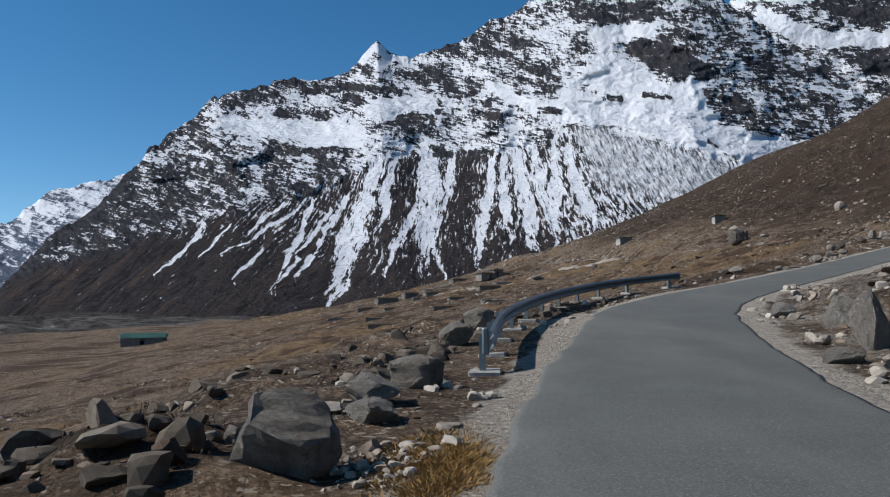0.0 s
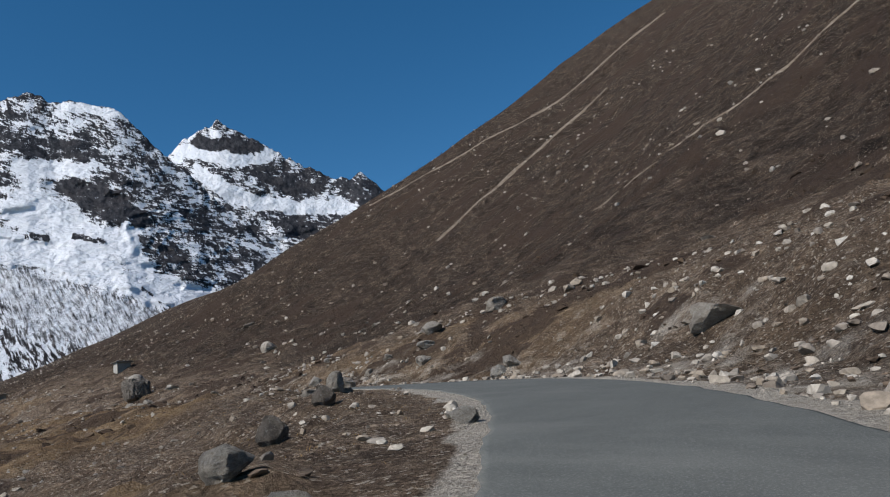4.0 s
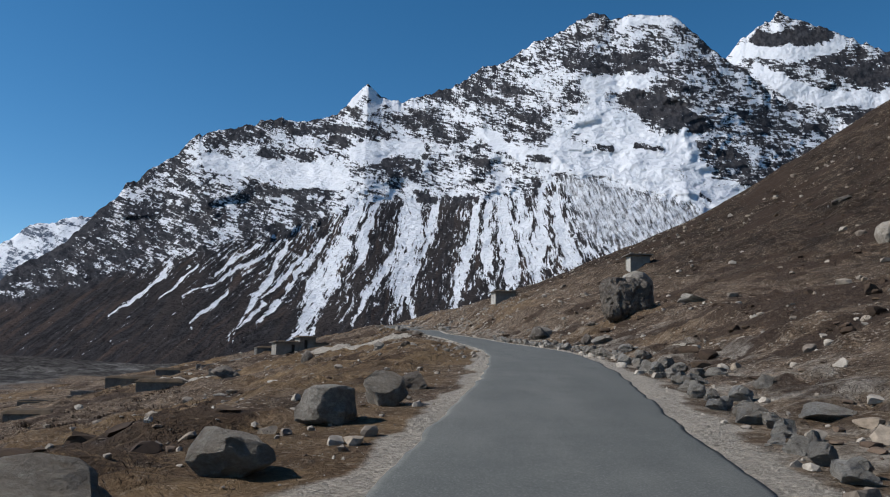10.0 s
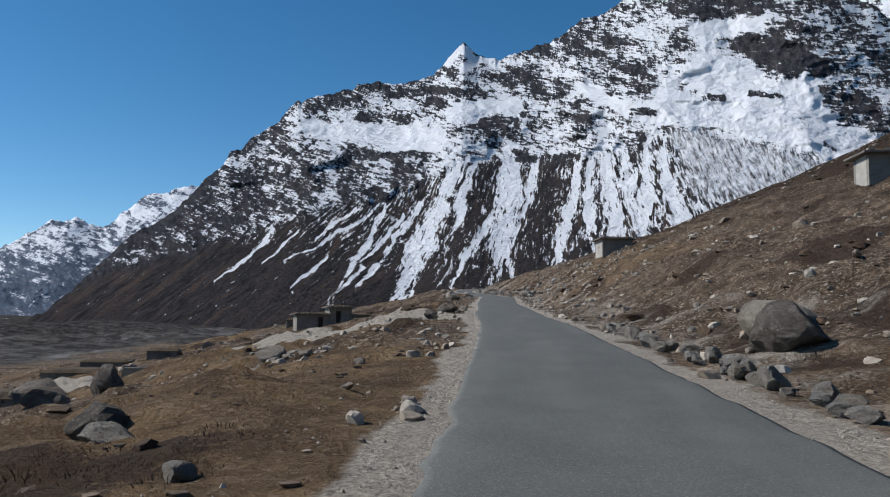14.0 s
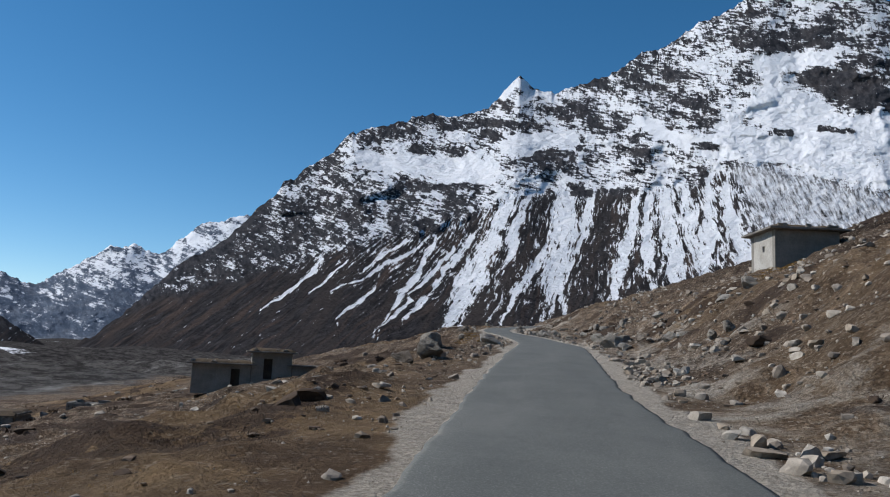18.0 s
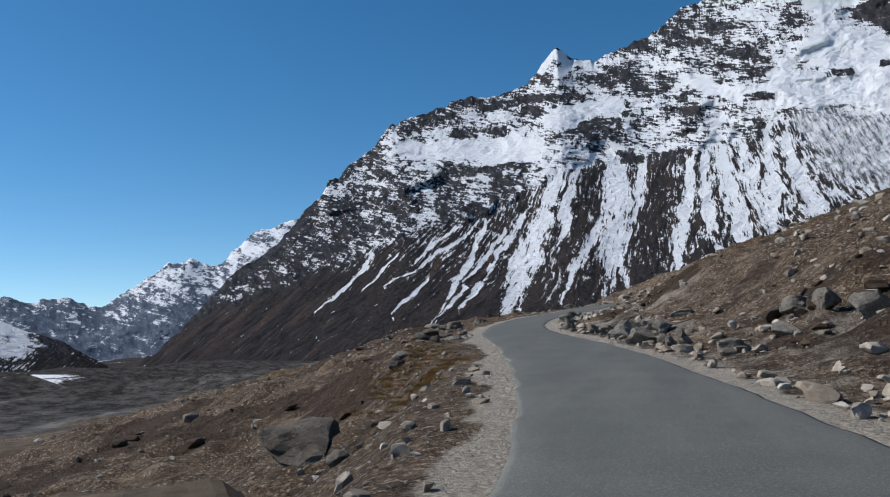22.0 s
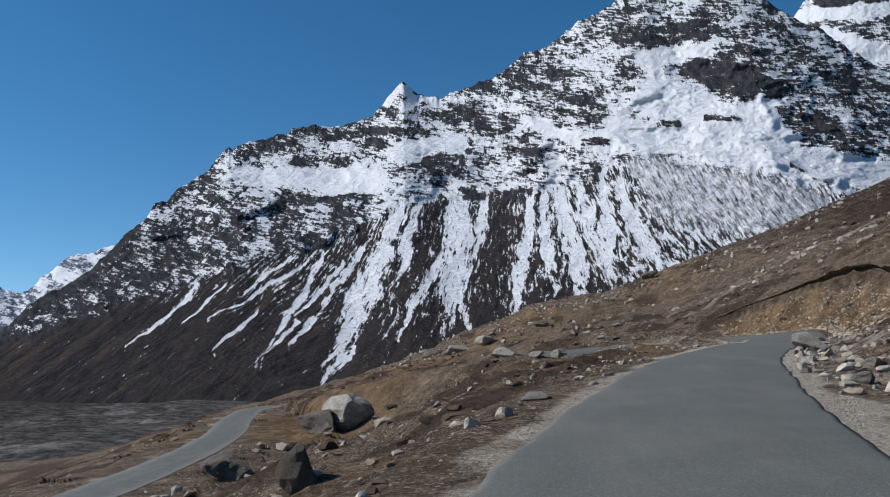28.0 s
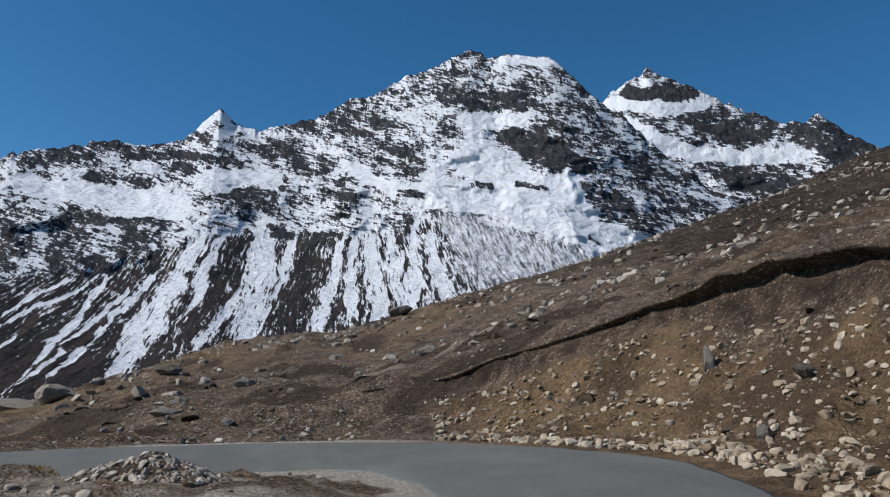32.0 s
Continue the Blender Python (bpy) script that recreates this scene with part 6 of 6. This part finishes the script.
stone_field("bank_clods", x, y, sizes(len(x), 0.025, 0.15, 3.2), M_CLOD, "brown clods of earth and turf on the uphill bank", "clods", 0.5)

def shrubby(x, y):
    return shrubbiness(x, y) + rs.uniform(-0.25, 0.25, len(x)) > 0.55


for name, args, label in (("meadow_scrub", (11000, -4, 400, -3.6, -30, 1.3, shrubby, 1.7), "dark brown dry dwarf shrubs in the meadow"),
                          ("slope_scrub", (11000, -4, 420, 4.4, 36, 1.3, shrubby, 2.0), "dark brown dry dwarf shrubs on the lower slope")):
    x, y = scatter(*args)
    rad, high = sizes(len(x), 0.18, 0.60, 1.8), rs.uniform(0.08, 0.20, len(x))
    tufts(name, x, y, rad, high * 0.75, 38, M_SCRUB, label, "scrub", 0.005, 0.5, 0.9)
# the twiggy bodies of the larger shrubs
for name, args, label in (("meadow_bush", (2600, -4, 400, -4.2, -30, 1.2, shrubby, 2.2), "low rounded dark brown bushes in the meadow"),
                          ("slope_bush", (3800, -4, 420, 4.6, 48, 1.25, shrubby, 2.4), "low rounded dark brown bushes on the slope")):
    x, y = scatter(*args)
    stones(name, x, y, sizes(len(x), 0.16, 0.52, 2.2), M_SCRUB, label, "bush", 0.62, 2)
x, y = scatter(5000, -40, 520, 24, 170, 1.25, clustered(18, 513, -0.02))
tufts("hillside_scrub", x, y, rs.uniform(0.5, 1.5, len(x)), rs.uniform(0.15, 0.35, len(x)), 24, M_SCRUB, "dark scrub patches high on the hillside", "scrub", 0.06)
x, y = scatter(4200, 0, 420, -24, -110, 1.1, clustered(16, 514, 0.02))
tufts("far_meadow_scrub", x, y, rs.uniform(0.5, 1.4, len(x)), rs.uniform(0.15, 0.35, len(x)), 24, M_SCRUB, "dark scrub patches on the lower meadow", "scrub", 0.06)
x, y = scatter(9000, -4, 372, -2.5, -14, 1.2, clustered(5, 521, -0.02), 0.8)
tufts("dry_grass", x, y, rs.uniform(0.12, 0.35, len(x)), rs.uniform(0.03, 0.07, len(x)), 18, M_STRAW, "low mats of dry grass", "grass", 0.005, 1.6)
golden = np.concatenate([np.stack([rs.normal(-0.02, 0.20, 170), rs.normal(6.1, 0.55, 170)], 1), np.stack([rs.normal(31.6, 0.6, 120), rs.normal(247.2, 1.2, 120)], 1),
                         np.stack([rs.normal(29.6, 0.6, 120), rs.normal(251.8, 1.2, 120)], 1), np.stack([rs.normal(51.4, 0.9, 60), rs.normal(224.8, 0.5, 60)], 1),
                         np.stack([rs.normal(41.5, 1.6, 90), rs.normal(353.6, 0.5, 90)], 1)])
golden = golden[near_road(golden[:, 0], golden[:, 1])[0] > half_width(golden[:, 1]) + 0.16]
tufts("golden_grass", golden[:, 0], golden[:, 1], np.full(len(golden), 0.22), np.full(len(golden), 0.075), 120, M_STRAW, "bright orange-gold dry grass mats", "grass", 0.006, 1.5)

# the rise beyond the hairpin
x, y = scatter(9000, 372, 480, -34, 70, 1.0, clustered(7, 541, -0.02))
stone_field("rise_stones", x, y, sizes(len(x), 0.05, 0.55, 4.0), M_STONES, "rocks scattered over the rise beyond the hairpin")
x, y = scatter(5000, 372, 480, -34, 70, 1.0, shrubby)
tufts("rise_scrub", x, y, sizes(len(x), 0.3, 0.9, 1.6), rs.uniform(0.10, 0.24, len(x)), 30, M_SCRUB, "dark dwarf shrubs on the rise beyond the hairpin", "scrub", 0.02, 0.6, 0.9)

# loose stones tipped in piles beside the road
for px, py, spread, count, lo, hi, label in ((-0.45, 6.3, 0.42, 150, 0.02, 0.10, "pale broken stones tipped beside the yellow grass"), (37.6, 152.5, 1.5, 160, 0.04, 0.22, "pale rubble strewn in the turf"),
                                             (20.4, 41.2, 1.3, 200, 0.03, 0.20, "pale rubble along the edge of the bend"), (29.6, 258.0, 1.0, 70, 0.03, 0.16, "broken rock on the rib below the road")):
    x, y = rs.normal(px, spread * 0.6, count), rs.normal(py, spread, count)
    ok = near_road(x, y)[0] > half_width(y) + 0.45
    stones("stone_pile", x[ok], y[ok], sizes(int(ok.sum()), lo, hi, 3.0), M_STONES, label, "stones", level=2)
x, y = scatter(9000, 338, 372, 0.5, 8, 1.0, lambda a, b: (a > 49) & (near_road(a, b)[0] < 3.5), 0.55)
stone_field("bank_foot_stones", x, y, sizes(len(x), 0.03, 0.22, 3.0), M_RUBBLE, "fallen tan stones at the foot of the cut bank", "rubble")

# gravel heap inside the hairpin
a_, r_ = rs.uniform(0, 6.28, 700), 1.15 * np.sqrt(rs.uniform(0, 1, 700))
hx, hy = 43.9 + r_ * np.cos(a_) * 1.1, 352.6 + r_ * np.sin(a_)
heap = stones("gravel_heap", hx, hy, sizes(700, 0.03, 0.11, 2.0), M_STONES, "heap of grey gravel dumped inside the hairpin", "gravel")
hv = np.zeros(len(heap.data.vertices) * 3)
heap.data.vertices.foreach_get("co", hv)
hv = hv.reshape(-1, 3)
hv[:, 2] += 0.5 * np.clip(1 - np.hypot((hv[:, 0] - 43.9) / 1.1, hv[:, 1] - 352.6) / 1.15, 0, 1)
heap.data.vertices.foreach_set("co", hv.ravel())
bm = bmesh.new()
bmesh.ops.create_grid(bm, x_segments=24, y_segments=24, size=1.0)
for v in bm.verts:
    q = math.hypot(v.co.x, v.co.y)
    v.co = Vector((43.9 + v.co.x * 1.3, 352.6 + v.co.y * 1.2, 0.5 * max(0, 1 - q) - (0.25 if q > 1 else 0)))
    v.co.z += floor_at(v.co.x, v.co.y)
me = bpy.data.meshes.new("gravel_mound")
bm.to_mesh(me)
bm.free()
me.materials.append(M_GROUND)
tagged(new("gravel_mound", me), "low earth mound under the gravel heap", "mound")


# ---------------------------------------------------------------- overhanging turf edge on the cut bank
def turf_lip():
    line = UPPER_LINE[(UPPER_LINE[:, 1] > 326) & (UPPER_LINE[:, 0] > 46)]
    e = np.gradient(line[:, :2], axis=0)
    e /= np.linalg.norm(e, axis=1)[:, None]
    rows = []
    for (px, py, pz), (ex, ey) in zip(line, e):
        r = np.linspace(4.5, 11.5, 90)
        x, y = px + ey * r, py - ex * r
        d = near_road(x, y)[0] + 1.1 * fbm(x / 4.5, y / 4.5, 3, 29) + lip_shift(y)
        k = int(np.argmax(d > 8.7))
        rows.append((px + ey * r[k], py - ex * r[k], ey, -ex))
    rows = np.array(rows)
    for _ in range(2):
        rows[1:-1] = (rows[:-2] + 2 * rows[1:-1] + rows[2:]) / 4
    n = len(rows)
    u = np.arange(n) * 0.5
    top = sheet_z(rows[:, 0] + 0.7 * rows[:, 2], rows[:, 1] + 0.7 * rows[:, 3])
    V = []
    for out, z in ((1.5, -0.12), (0.8, -0.01), (0.3, 0.02), (0.06, -0.02), (0.02, -0.06), (0.08, -0.12), (0.7, -0.34)):
        wob = 0.34 * fbm(u / 0.9, u * 0 + out * 0.3, 3, 601) + 0.25 * fbm(u / 3.5, u * 0, 2, 603)
        lift = 0.14 * fbm(u / 0.8, u * 0 + out, 3, 605) - 0.5 * (1 - step(0, 4, u)) - 0.5 * step(u[-1] - 5, u[-1], u)
        x, y = rows[:, 0] + rows[:, 2] * (out + wob), rows[:, 1] + rows[:, 3] * (out + wob)
        V.append(np.stack([x, y, (sheet_z(x, y) + z if out > 1 else top + z + lift)], -1))
    me = mesh_from("turf_lip", np.stack(V, 1).reshape(-1, 3), grid_faces(n, 7), M_GROUND, True)
    tagged(new("turf_lip", me), "overhanging brown turf edge along the cut bank", "turf edge", kind="structure")


turf_lip()


# ---------------------------------------------------------------- pale scree lines down the high slope
def scree_line(points, width, seed):
    line = smooth_line([(a, b, 0) for a, b in points], 1.5)
    n = len(line)
    e = np.gradient(line[:, :2], axis=0)
    e /= np.linalg.norm(e, axis=1)[:, None]
    k = np.arange(n)
    V = []
    for side in np.linspace(-1, 1, 5):
        w = width * side * (0.6 + 0.5 * np.abs(fbm(k / 9.0, k * 0.0, 3, seed))) + 1.2 * fbm(k / 14.0, k * 0.0 + 3, 2, seed + 1)
        x, y = line[:, 0] + e[:, 1] * w, line[:, 1] - e[:, 0] * w
        V.append(np.stack([x, y, sheet_z(x, y) + 0.22 * (1 - side * side) - 0.10], -1))
    me = mesh_from("scree_line", np.stack(V, 1).reshape(-1, 3), grid_faces(n, 5), M_SCREE, True)
    tagged(new("scree_line", me), "pale scree channel down the steep brown hillside", "scree", "scree channels on the hillside")


M_SCREE, ct, cp = material("pale_scree", 0.95, 0.15)
cn = noise_tex(ct, coords(ct), 0.8, 8, 0.75)
ct.links.new(mix(ct, limits(ct, cn, 0.35, 0.65), (0.13, 0.096, 0.068), (0.29, 0.24, 0.19)), cp.inputs["Base Color"])
bump(ct, cp, cn, 0.8, 0.3)
scree_line([(136, 203), (148.7, 195.9), (168.6, 184.6), (195, 180), (218.3, 177.7), (250, 172)], 1.6, 701)
scree_line([(114.4, 151.3), (135, 154), (159, 156.2), (188.7, 158.5)], 0.9, 711)
scree_line([(97, 100), (99.9, 94.1), (105.2, 81.8), (114, 75.1), (130, 66)], 0.8, 721)
scree_line([(48.5, 370.5), (52, 375), (58, 381), (65, 387.5), (72, 393), (80, 398)], 1.0, 731)
